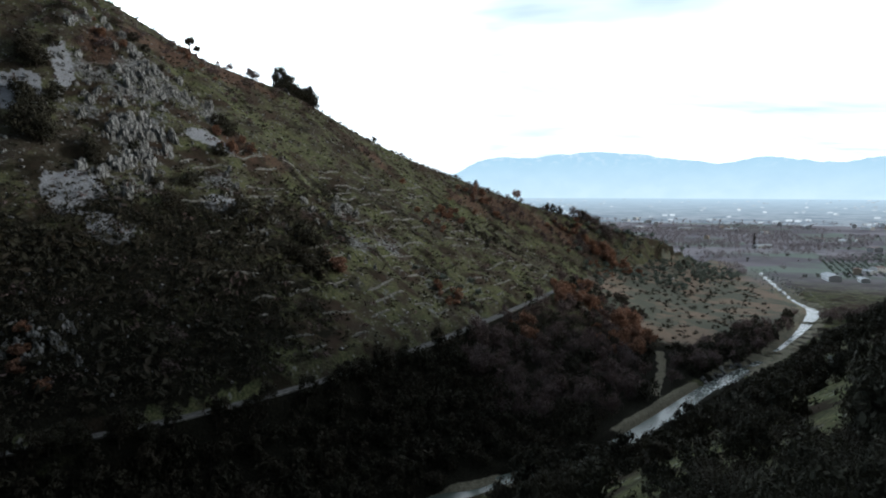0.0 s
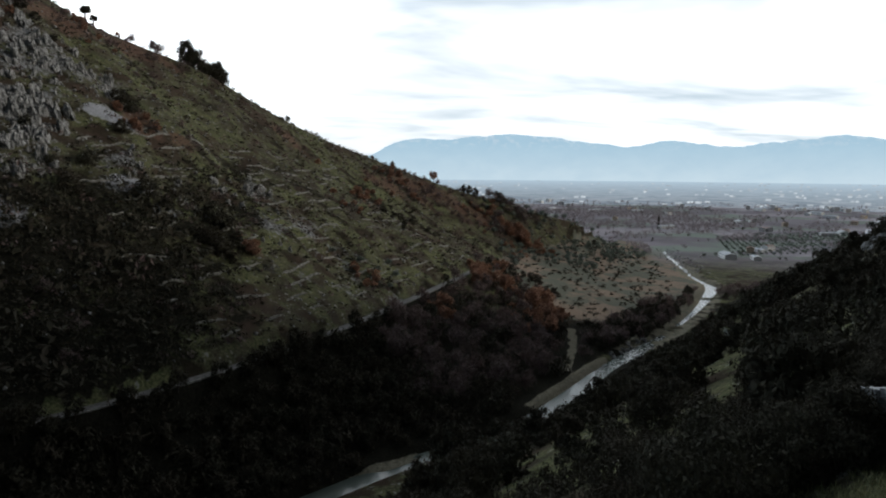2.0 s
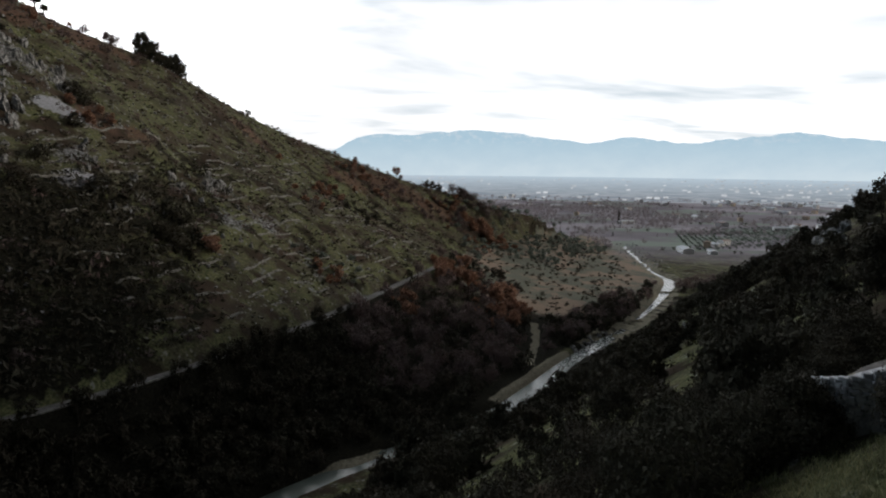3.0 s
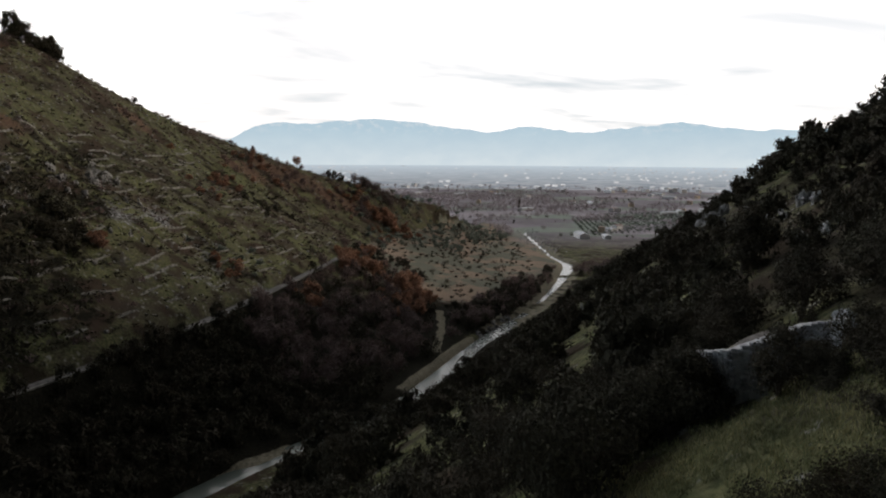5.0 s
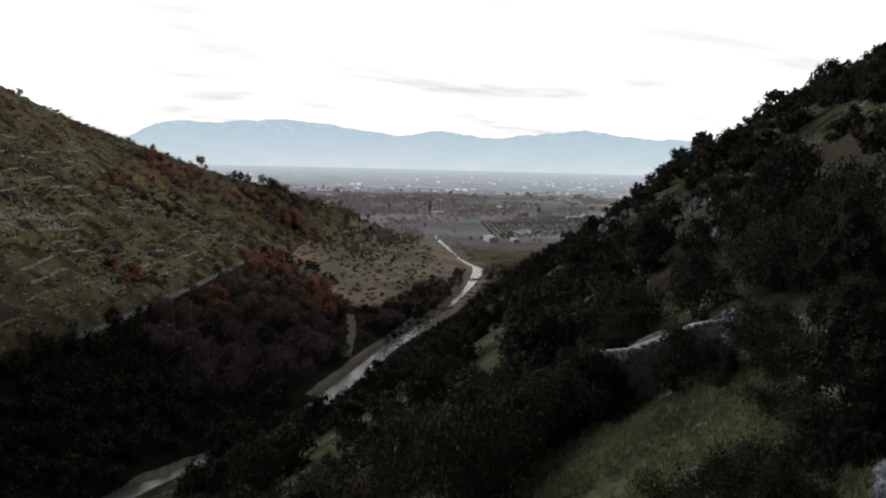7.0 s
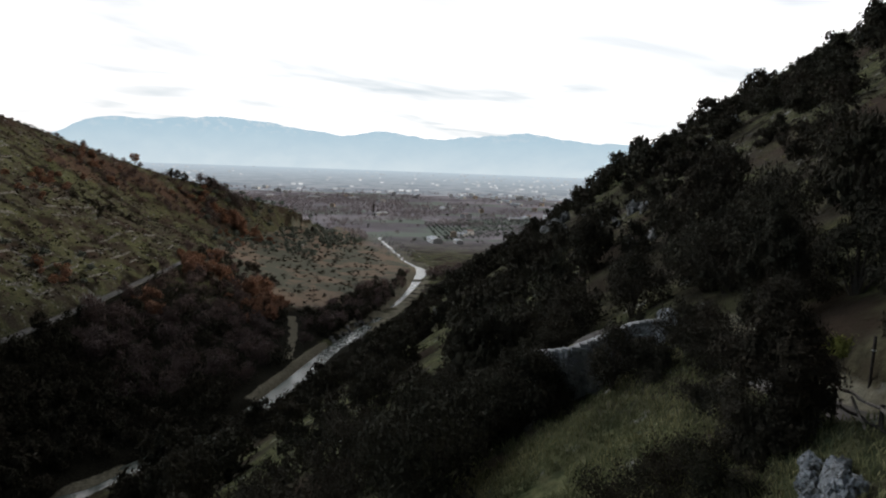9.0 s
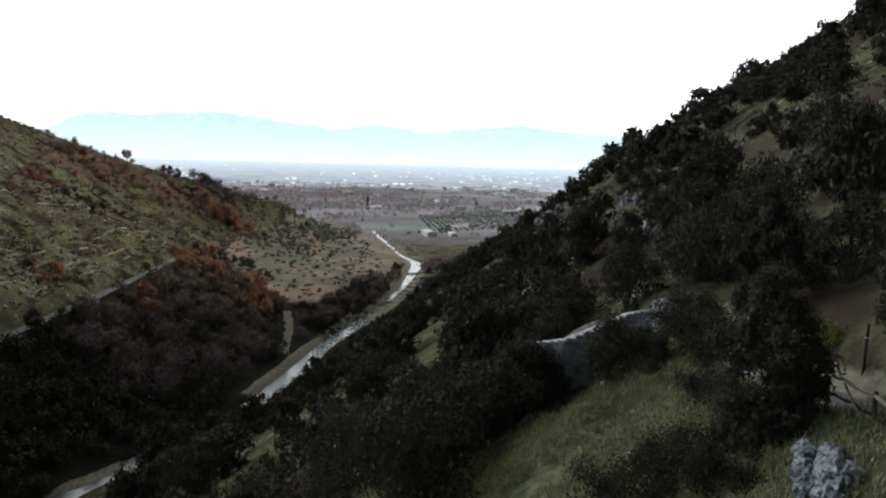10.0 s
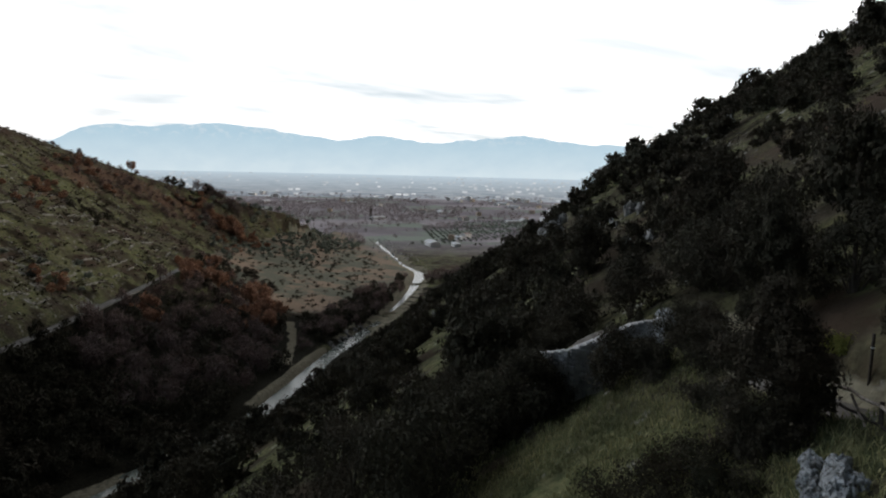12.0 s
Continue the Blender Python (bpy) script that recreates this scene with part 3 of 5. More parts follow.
            thick = np.repeat(c, per, 0) + m * deep * np.array([1, 1, 0.85])
            crown = join([crown, sprigs(thick, m, float(np.mean(own)) * 0.42 if kind == "column" else size * (1.3 if detail < 2000 else 1.15), rng, 0.75)])
    wood = trunk_pieces(rng, tall, radius, base, c, girth, 7 if detail > 900 else 4 if detail > 100 else 1, 3 if detail < 50 else 5)
    limbs = join(wood[1:])
    return wood[0], join([crown, limbs]), len(crown[1])


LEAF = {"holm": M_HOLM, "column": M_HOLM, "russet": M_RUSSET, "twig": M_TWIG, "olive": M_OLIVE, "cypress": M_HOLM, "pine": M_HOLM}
NAME = {"holm": "holm_oak", "column": "holm_oak", "russet": "oak_tree", "twig": "bare_tree", "olive": "olive_tree", "cypress": "cypress_tree", "pine": "umbrella_pine"}
TREE_CACHE = {}


def tree_thing(kind, variant, detail, m, label, group="", name=""):
    """A tree with its trunk and crown at the pose m."""
    key = (kind, variant, detail)
    if key not in TREE_CACHE:
        trunk, crown, leaves = tree_data(kind, variant * 13 + 5, detail)
        TREE_CACHE[key] = (mesh_of("trunk", *trunk, [M_BARK], flat=False),
                           mesh_of("crown", *crown, [LEAF[kind], M_BARK], np.arange(len(crown[1])) >= leaves, flat=False))
    thing = new(name or NAME[kind])
    thing.matrix_world = m
    for name, me in zip(("trunk", "crown"), TREE_CACHE[key]):
        part(name, me, None, thing)
    return tagged(thing, label, "bush" if "bush" in name else "tree", group)


def stand(x, y, scale, rng, sink=0.15, squash=1.0, z=None):
    """A pose on the ground with a random turn."""
    return pose(x, y, (ground_z(x, y) if z is None else z) - sink, 0, 0, rng.uniform(0, 360)) @ Matrix.Diagonal((scale, scale, scale * squash, 1))


def wood_stuff(name, label, kind, places, scales, detail, variants=5, category="woods", leaf=None):
    """Many trees far off as one object: crowns and trunks joined."""
    base = [tree_data(kind, 900 + i * 7 + len(name), detail) for i in range(variants)]
    vs, fs, slots, tint, at = [], [], [], [], 0
    zs = height(places[:, 0], places[:, 1])
    for (x, y), z, s in zip(places, zs, scales):
        a = RNG.uniform(0, 6.283)
        rot = np.array([[math.cos(a), math.sin(a), 0], [-math.sin(a), math.cos(a), 0], [0, 0, 1]])
        shade = RNG.uniform()
        stretch = np.array([s, s, s * RNG.uniform(0.8, 1.2)])
        for slot, (v, f) in enumerate(base[RNG.integers(variants)][:2]):
            vs.append(v @ rot * stretch + np.array([x, y, z - (1.1 * s if kind == "holm" else 0.2)]))
            fs.append(np.where(f >= 0, f + at, -1))
            at += len(v)
            slots.append(np.full(len(f), slot))
            tint.append(np.full(len(v), shade))
    me = mesh_of(name, np.concatenate(vs), np.concatenate(fs), [M_BARK, leaf or LEAF[kind]], np.concatenate(slots))
    value_on(me, "tint", np.concatenate(tint))
    return tagged(new(name, me), label, category, kind="stuff")


def shrub_stuff(name, label, material_, places, sizes, sprays, spray_size, category="shrubs", aspect=0.5):
    """Low bushes as one object."""
    vs, fs, tint, at = [], [], [], 0
    zs = height(places[:, 0], places[:, 1])
    for (x, y), z, s in zip(places, zs, sizes):
        p = RNG.normal(size=(sprays, 3)) * np.array([0.42, 0.42, 0.30]) * s
        p[:, 2] = np.abs(p[:, 2]) + 0.1 * s
        out = p / (np.linalg.norm(p, axis=1)[:, None] + 1e-6)
        v, f = sprigs(p, out, spray_size * (0.5 + 0.5 * s), RNG, aspect, 0.4)
        vs.append(v + np.array([x, y, z]))
        fs.append(f + at)
        at += len(v)
        tint.append(np.full(len(v), RNG.uniform()))
    me = mesh_of(name, np.concatenate(vs), np.concatenate(fs), [material_])
    value_on(me, "tint", np.concatenate(tint))
    return tagged(new(name, me), label, category, kind="stuff")


def scatter(x0, x1, y0, y1, step):
    """A jittered grid of places on the plan."""
    gx, gy = np.meshgrid(np.arange(x0, x1, step), np.arange(y0, y1, step))
    p = np.stack([gx.ravel(), gy.ravel()], 1)
    return p + RNG.uniform(-0.48, 0.48, p.shape) * step


def bearing(p):
    return np.degrees(np.arctan2(p[:, 0], p[:, 1]))


# ---- ground: one sheet from the knoll to the horizon ----
# limestone crags of the far hill: x, y, spread, number, size
CRAGS = [(-104, 232, 6, 20, 3.2), (-98, 218, 6, 16, 3.0), (-104, 222, 5, 12, 3.0), (-102, 203, 4, 9, 3.2), (-120, 235, 7, 16, 2.6), (-118, 261, 6, 14, 2.8), (-108, 258, 5, 12, 2.8), (-100, 262, 5, 10, 2.6), (-93, 200, 5, 12, 2.6),
         (-142, 272, 7, 12, 2.6), (-130, 248, 7, 10, 2.2), (-112, 246, 6, 10, 2.2), (-84, 140, 4, 14, 2.0), (-90, 139, 4, 8, 1.8), (-56, 223, 3, 6, 1.8), (-48, 241, 3, 9, 2.0), (-39, 268, 4, 10, 2.2), (-41, 254, 3, 6, 1.9), (-94, 264, 5, 8, 2.0),
         (-72, 222, 6, 8, 1.6), (-22, 256, 7, 8, 1.2), (-28, 236, 6, 7, 1.1)]
# withered brown thickets: x, y, spread
RUSTY = [(-134, 266, 9), (-131, 259, 7), (-117, 291, 9), (-111, 302, 9), (-107, 322, 10), (-100, 332, 10), (-76, 252, 7), (-66, 259, 6), (-38, 362, 10), (-34, 216, 4), (8, 388, 9), (18, 397, 10), (1, 342, 7), (-92, 340, 9), (-126, 280, 8), (26, 417, 11), (45, 427, 11), (63, 429, 11), (80, 434, 11), (36, 408, 9), (100, 442, 10)]
SCREES = [(-140, 224, 13, 7), (-136, 243, 13, 4), (-104, 188, 11, 8), (-90, 180, 9, 8), (-84, 244, 4.5, 9), (-69, 212, 4.5, 8), (-58, 210, 3, 4)]
az = np.radians(np.concatenate([np.arange(-180, -40, 4.0), np.arange(-40, 72, 0.33), np.arange(72, 180, 4.0)]))
rad = np.concatenate([[0.0, 1.2], np.geomspace(2.2, 16, 60)[:-1], np.geomspace(16, 110, 95)[:-1], np.geomspace(110, 540, 175)[:-1], np.geomspace(540, 4900, 70)])
ga, gr = np.meshgrid(az, rad)
gx, gy = gr * np.sin(ga), gr * np.cos(ga)
gz = height(gx.ravel(), gy.ravel()).reshape(gx.shape)
na, nr = len(az), len(rad)
ii, jj = np.meshgrid(np.arange(nr - 1), np.arange(na), indexing="ij")
j2 = (jj + 1) % na
faces = np.stack([ii * na + jj, (ii + 1) * na + jj, (ii + 1) * na + j2, ii * na + j2], -1).reshape(-1, 4)
me = mesh_of("ground", np.stack([gx, gy, gz], -1).reshape(-1, 3), faces, [M_GROUND], flat=False)
px, py, pz = gx.ravel(), gy.ravel(), gz.ravel()
scree, crag, rust = np.zeros(len(px)), np.zeros(len(px)), np.zeros(len(px))
for x, y, spread, _, size in CRAGS:
    crag = np.maximum(crag, 0.62 * np.exp(-((px - x) ** 2 + (py - y) ** 2) / (1.6 * spread) ** 2))
crag = np.maximum(crag, 0.40 * np.exp(-((px + 2) ** 2 / 40 ** 2 + (py - 238) ** 2 / 50 ** 2)))
for x, y, spread in RUSTY:
    rust = np.maximum(rust, np.exp(-((px - x) ** 2 + (py - y) ** 2) / spread ** 2))
for sx, sy, long, wide in SCREES:
    # screes run straight down the far hill
    u, t = (px - sx) * 0.55 - (py - sy) * 0.83, (px - sx) * 0.83 + (py - sy) * 0.55
    scree = np.maximum(scree, 1 - smooth(0.1, 1.7, np.sqrt((u / long) ** 2 + (t / wide) ** 2)))
d_riv, half = RIVER.near(px, py)
d_foot, _ = FOOT.near(px, py)
d_path, _ = PATH_LINE.near(px, py)
v_, w_ = hill_axes(px, py)
beach = (d_riv > 0) * smooth(-3, 1, np.abs(d_riv) - half[:, 0]) * (1 - smooth(1.5, 5, np.abs(d_riv) - half[:, 0])) * (1 - smooth(222, 240, py)) * smooth(178, 190, py)
gravel = np.maximum(beach, np.maximum((np.abs(d_riv) < 8) * (py > 240) * (py < 590) * 0.6, (1 - smooth(2.0, 4.6, np.abs(d_riv))) * (py > 146) * (py < 157) * 0.9))
track = np.abs(px - 74.5 - (py - 226) * 0.36 - 0.6 * np.sin(py / 9))
gravel = np.maximum(gravel, (1 - smooth(0.9, 2.8, track)) * (py > 214) * (py < 266) * 0.8)
gravel = np.maximum(gravel, 1 - smooth(0.9, 1.9, np.abs(d_path)))
low_left = (d_riv > 0) & (d_foot < 0)
meadow = low_left * smooth(255, 300, py) * smooth(50, 75, px) * (1 - smooth(560, 680, py))
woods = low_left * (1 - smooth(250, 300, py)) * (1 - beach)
# low left slope: dark scrub floor with the near hill's shadow painted in
scrub_shade = 0.85 * smooth(5, -70, px + 0.12 * (py - 150)) * smooth(85, 45, pz) * (d_foot > 4)
woods = np.maximum(woods, scrub_shade)
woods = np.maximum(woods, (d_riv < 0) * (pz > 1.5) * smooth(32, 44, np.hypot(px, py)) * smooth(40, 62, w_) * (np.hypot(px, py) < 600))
value_on(me, "scree", scree * (d_foot > 0))
value_on(me, "crag", crag)
value_on(me, "rust", rust)
value_on(me, "meadow", meadow)
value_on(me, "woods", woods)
value_on(me, "gravel", gravel)
value_on(me, "plain", smooth(2.5, 1.4, pz) * smooth(480, 620, np.hypot(px, py)))
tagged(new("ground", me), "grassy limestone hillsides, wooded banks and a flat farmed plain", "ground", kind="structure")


def ribbon(line, side_a, side_b, lift, z_of=None, y_range=(-1e9, 1e9), across=4):
    """Corners and faces of a strip along a line on the plan, from side_a to side_b of it (metres to the left)."""
    r = line.rows[(line.rows[:, 1] >= y_range[0]) & (line.rows[:, 1] <= y_range[1])]
    way = np.gradient(r[:, :2], axis=0)
    way /= np.linalg.norm(way, axis=1)[:, None]
    left = np.stack([-way[:, 1], way[:, 0]], 1)
    vs = []
    for k2 in range(across + 1):
        s = side_a + (side_b - side_a) * k2 / across
        s = s if np.ndim(s) else np.full(len(r), s)
        xy = r[:, :2] + left * s[:, None]
        z = z_of(xy, r) if z_of else r[:, 2]
        vs.append(np.concatenate([xy, (z + lift)[:, None]], 1))
    v = np.stack(vs, 1)
    n, m = v.shape[:2]
    a, b = np.meshgrid(np.arange(n - 1), np.arange(m - 1), indexing="ij")
    f = np.stack([a * m + b, (a + 1) * m + b, (a + 1) * m + b + 1, a * m + b + 1], -1).reshape(-1, 4)
    return v.reshape(-1, 3), f[:, ::-1]


r = RIVER.rows
v, f = ribbon(RIVER, -r[:, 2] - 1.0, r[:, 2] + 1.0, 0.0, lambda xy, q: np.zeros(len(q)), across=6)
me = mesh_of("river", v, f, [M_WATER], flat=False)
value_on(me, "rapid", np.maximum(smooth(214, 226, v[:, 1]) * (0.75 + 0.25 * smooth(300, 330, v[:, 1])), 0.0))
tagged(new("river", me), "shallow pale river with white rapids in the valley floor", "river", kind="structure")

v, f = ribbon(FOOT, -1.3, 1.3, 0.05, y_range=(20, 316))
tagged(new("road", mesh_of("road", v, f, [M_ROAD], flat=False)), "narrow pale gravel road cut along the hill foot", "road", kind="structure")
outer = ribbon(FOOT, -2.1, -2.1, 0.0, y_range=(20, 316), across=1)[0][::2]
kerb_v, kerb_f = [], []
for i, (x, y, z) in enumerate(outer):
    n2 = outer[min(i + 1, len(outer) - 1)] - outer[max(i - 1, 0)]
    n2 = np.array([-n2[1], n2[0]]) / np.hypot(n2[0], n2[1])
    top = 0.32 + 0.10 * math.sin(i * 1.7)
    for off, hz in ((-0.25, -0.6), (-0.22, top), (0.22, top - 0.03), (0.25, -0.6)):
        kerb_v.append((x + n2[0] * off, y + n2[1] * off, z + hz))
    if i:
        a, b = 4 * (i - 1), 4 * i
        kerb_f += [(a + q, b + q, b + q + 1, a + q + 1) for q in range(3)]
tagged(new("parapet_wall", mesh_of("parapet_wall", kerb_v, kerb_f, [M_TERRACE])), "low stone parapet along the road's valley edge", "wall", kind="structure")

# ---- mountains on the horizon ----
# bearing in degrees, height of the crest above the eye in degrees
RANGE_CREST = [(-40, 1.2), (-8, 0.6), (-1, 0.7), (1.2, 1.1), (2.4, 2.0), (3.9, 2.5), (7.5, 2.55), (10, 2.75), (13.6, 3.0), (16, 2.75), (18.1, 2.4), (20.5, 2.15),
               (22.7, 1.85), (25.8, 2.5), (28, 2.1), (30.4, 1.9), (34.1, 2.25), (37.6, 2.7), (40, 2.4), (42.7, 2.0), (46, 2.0), (52, 2.4), (70, 1.6), (85, 1.0)]


def mountains(name, near_r, far_r, scale, seed, label, drop=0.0):
    a = np.linspace(-40, 85, 700)
    crest = np.interp(a, *np.array(RANGE_CREST).T) - drop
    crest = np.convolve(np.pad(crest, 4, mode="edge"), np.ones(9) / 9, "valid") + fbm(a * 1.3, a * 0, seed, 5) * 0.28
    top = (far_r * np.tan(np.radians(np.maximum(crest * scale, -0.6))) + 70)
    rows2 = 26
    q = np.linspace(0, 1, rows2)
    aa, qq = np.meshgrid(np.radians(a), q)
    rr = near_r + (far_r - near_r) * qq
    zz = (top[None] * (qq ** 1.25) + fbm(aa * 160, qq * 5, seed + 3, 5) * 60 * np.sin(qq * math.pi)) - 4 * (1 - qq)
    v2 = np.stack([rr * np.sin(aa), rr * np.cos(aa), zz], -1).reshape(-1, 3)
    m2 = len(a)
    i2, j3 = np.meshgrid(np.arange(rows2 - 1), np.arange(m2 - 1), indexing="ij")
    f2 = np.stack([i2 * m2 + j3, i2 * m2 + j3 + 1, (i2 + 1) * m2 + j3 + 1, (i2 + 1) * m2 + j3], -1).reshape(-1, 4)
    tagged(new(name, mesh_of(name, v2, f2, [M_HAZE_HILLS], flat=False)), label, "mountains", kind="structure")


# the plain beyond the farms, glowing, with its haze painted in
a = np.radians(np.linspace(-40, 85, 120))
rr = np.array([1250.0, 1500, 2000, 2800, 3600, 4500])
aa, rq = np.meshgrid(a, rr)
v2 = np.stack([rq * np.sin(aa), rq * np.cos(aa), np.interp(rq, [1250, 1400, 4500], [0.4, 2.0, 2.0])], -1).reshape(-1, 3)
i2, j3 = np.meshgrid(np.arange(len(rr) - 1), np.arange(len(a) - 1), indexing="ij")
f2 = np.stack([i2 * len(a) + j3, (i2 + 1) * len(a) + j3, (i2 + 1) * len(a) + j3 + 1, i2 * len(a) + j3 + 1], -1).reshape(-1, 4)
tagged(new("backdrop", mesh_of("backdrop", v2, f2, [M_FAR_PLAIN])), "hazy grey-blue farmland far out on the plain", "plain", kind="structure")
# towns far out on the plain; their walls glow to look pale in haze
tv, tf = [], []
rng = np.random.default_rng(5)
cube = np.array([(x, y, z) for z in (0, 1) for x, y in ((-1, -1), (1, -1), (1, 1), (-1, 1))], float)
side = np.array([(0, 1, 5, 4), (1, 2, 6, 5), (2, 3, 7, 6), (3, 0, 4, 7), (4, 5, 6, 7)])
for i in range(330):
    a_ = radians(rng.choice([rng.uniform(2, 50), rng.normal(7, 2.5), rng.normal(38, 5)]))
    r_ = 1400 * (4200 / 1400) ** rng.uniform(0, 1)
    t_ = rng.uniform(0, 3.14)
    sx_, sy_, sz_ = rng.uniform(2, 6), rng.uniform(2, 4.5), rng.uniform(2.0, 5)
    q = cube * np.array([sx_, sy_, sz_])
    q = np.stack([q[:, 0] * math.cos(t_) - q[:, 1] * math.sin(t_) + r_ * math.sin(a_), q[:, 0] * math.sin(t_) + q[:, 1] * math.cos(t_) + r_ * math.cos(a_), q[:, 2] + 1.9], 1)
    tf.append(side + 8 * i)
    tv.append(q)
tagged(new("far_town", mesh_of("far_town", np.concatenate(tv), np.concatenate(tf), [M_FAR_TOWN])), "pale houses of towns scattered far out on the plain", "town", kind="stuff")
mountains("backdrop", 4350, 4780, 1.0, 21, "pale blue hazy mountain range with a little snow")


# ---- near hillside: holm oaks ----
def in_grass(p):
    """The open grass below the path."""
    b, d = bearing(p), np.hypot(p[:, 0], p[:, 1])
    return (b > 31) & (b < 53.5) & (d > 17) & (d < np.where(b > 40, 34.5, 31.5) + 1.2 * np.sin(b * 0.9))


def in_view(p, margin=6):
    b = bearing(p)
    return (b > -36 - margin) & (b < 68 + margin)


p = scatter(-70, 330, -60, 480, 5.6)
v, w = hill_axes(p[:, 0], p[:, 1])
d = np.hypot(p[:, 0], p[:, 1])
b = bearing(p)
d_riv, half = RIVER.near(p[:, 0], p[:, 1])
d_path, _ = PATH_LINE.near(p[:, 0], p[:, 1])
z = height(p[:, 0], p[:, 1])
cover = fbm(p[:, 0] / 16, p[:, 1] / 16, 41, 3) + 0.26 * smooth(8, 55, w)
keep = (d_riv < 0) & (-d_riv - half[:, 0] > 2.5) & (d > 26) & (z > 1.6) & (np.abs(d_path) > 2.6) & ~in_grass(p) & in_view(p, 2) & (cover > np.where((w < 18) & (d > 45), -0.06, -0.10))
keep &= ~((b > 39.0) & (b < 48.5) & (d < 38.5))
open_ground = np.zeros(len(p), bool)
for ox, oy, orad in ((95, 70, 9), (66, 67, 7), (91, 103, 8), (55, 49, 5), (43, 40, 4), (84, 98, 6), (73, 142, 6), (49, 79, 5)):
    open_ground |= np.hypot(p[:, 0] - ox, p[:, 1] - oy) < orad
keep &= ~open_ground & ((d < 45) | (w > 50) | (RNG.uniform(size=len(p)) < np.where(w > 25, 0.72, 0.86)))
keep &= (v < 330) & (v - (215 + (w + 60) * 1.05) < 8) & ((d < 140) | (RNG.uniform(size=len(p)) < 0.62))
p, d, w = p[keep], d[keep], w[keep]
order = np.argsort(d)
p, d, w = p[order], d[order], w[order]
z = height(p[:, 0], p[:, 1])
scale = np.clip(RNG.normal(1.08, 0.28, len(p)), 0.5, 1.7) * np.where(d > 140, 1.12, 1.0)
# low scrub along the skyline of the spur
nose = p @ np.array(ALONG) - (215 + (w + 60) * 1.05)
scale = np.where(nose > -60, scale * 0.52, np.where((d < 60) & (w < 3), np.minimum(scale, 1.1), scale))
# low growth where the slope falls to the open river
bp = bearing(p)
room = (11.3 - 0.122 * w) * np.where(bp > 15.5, 1.12, 2.3) / 5.6
scale = np.where((bp < 32) & (w > 5), np.minimum(scale, np.maximum(room, np.where(bp > 15.5, 0.22, 1.2))), scale)
# tall trees at the water's edge
edge_d, edge_half = RIVER.near(p[:, 0], p[:, 1])
scale = np.where((-edge_d - edge_half[:, 0] < 13) & (bp > 4.8) & (bp < 13.5), RNG.uniform(1.9, 2.5, len(p)), scale)
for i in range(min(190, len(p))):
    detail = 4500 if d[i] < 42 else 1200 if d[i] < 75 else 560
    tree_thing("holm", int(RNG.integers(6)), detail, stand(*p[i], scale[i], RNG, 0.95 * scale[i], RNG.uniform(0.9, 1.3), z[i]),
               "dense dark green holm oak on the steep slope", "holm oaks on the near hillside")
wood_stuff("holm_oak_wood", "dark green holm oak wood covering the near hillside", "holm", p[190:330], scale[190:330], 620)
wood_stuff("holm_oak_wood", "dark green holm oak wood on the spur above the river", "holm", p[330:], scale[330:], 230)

# close scrub on the skyline of the spur
q = scatter(60, 300, 60, 330, 3.6)
vq, wq = hill_axes(q[:, 0], q[:, 1])
nq = vq - (215 + (wq + 60) * 1.05)
q = q[(nq > -42) & (nq < 5) & (wq > -80) & (wq < 45)]
wood_stuff("skyline_scrub", "low dark evergreen scrub along the spur's skyline", "holm", q, RNG.uniform(0.34, 0.60, len(q)), 110, category="shrubs")

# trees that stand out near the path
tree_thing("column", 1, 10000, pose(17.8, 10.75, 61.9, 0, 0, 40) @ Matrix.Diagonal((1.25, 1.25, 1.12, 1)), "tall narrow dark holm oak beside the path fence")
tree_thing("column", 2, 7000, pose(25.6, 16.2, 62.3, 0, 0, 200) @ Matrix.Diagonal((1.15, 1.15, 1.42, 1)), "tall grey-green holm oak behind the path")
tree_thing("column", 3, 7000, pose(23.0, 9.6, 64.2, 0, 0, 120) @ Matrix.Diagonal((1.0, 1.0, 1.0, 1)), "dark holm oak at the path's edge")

# ---- far bank and far hill ----
p = scatter(-130, 150, 70, 345, 3.7)
d_riv, half = RIVER.near(p[:, 0], p[:, 1])
d_foot, _ = FOOT.near(p[:, 0], p[:, 1])
bank = d_riv - half[:, 0]
keep = (d_riv > 0) & (bank > np.where((p[:, 1] > 180) & (p[:, 1] < 240), 5.5, 1.2)) & (d_foot < -3.4) & in_view(p)
keep &= ~((p[:, 0] > 88) & (p[:, 1] > 262) & (bank > 20)) & ~((p[:, 1] > 300) & (bank > 20) & (p[:, 0] > 76)) & ~((np.abs(p[:, 0] - 74.5 - (p[:, 1] - 226) * 0.36) < 4.0) & (p[:, 1] > 216) & (p[:, 1] < 275))
p = p[keep]
p = p[(bearing(p) < 6) | (RNG.uniform(size=len(p)) < 0.62)]
b = bearing(p)
mixv = fbm(p[:, 0] / 22, p[:, 1] / 22, 77, 3)
dice = RNG.uniform(size=len(p))
red = np.zeros(len(p), bool)
for rx, ry, rs in ((58, 318, 11), (62, 298, 10), (71, 330, 8), (78, 286, 9), (80, 274, 9), (93, 312, 6), (70, 258, 8), (30, 240, 5)):
    red |= dice < 1.1 * np.exp(-((p[:, 0] - rx) ** 2 + (p[:, 1] - ry) ** 2) / rs ** 2)
dark = ~red & ((b < 1 + mixv * 10) | (np.hypot(p[:, 0], p[:, 1]) < 200 + 60 * mixv) | (dice > 0.66) | ((p[:, 0] > 86) & (dice > 0.4)))
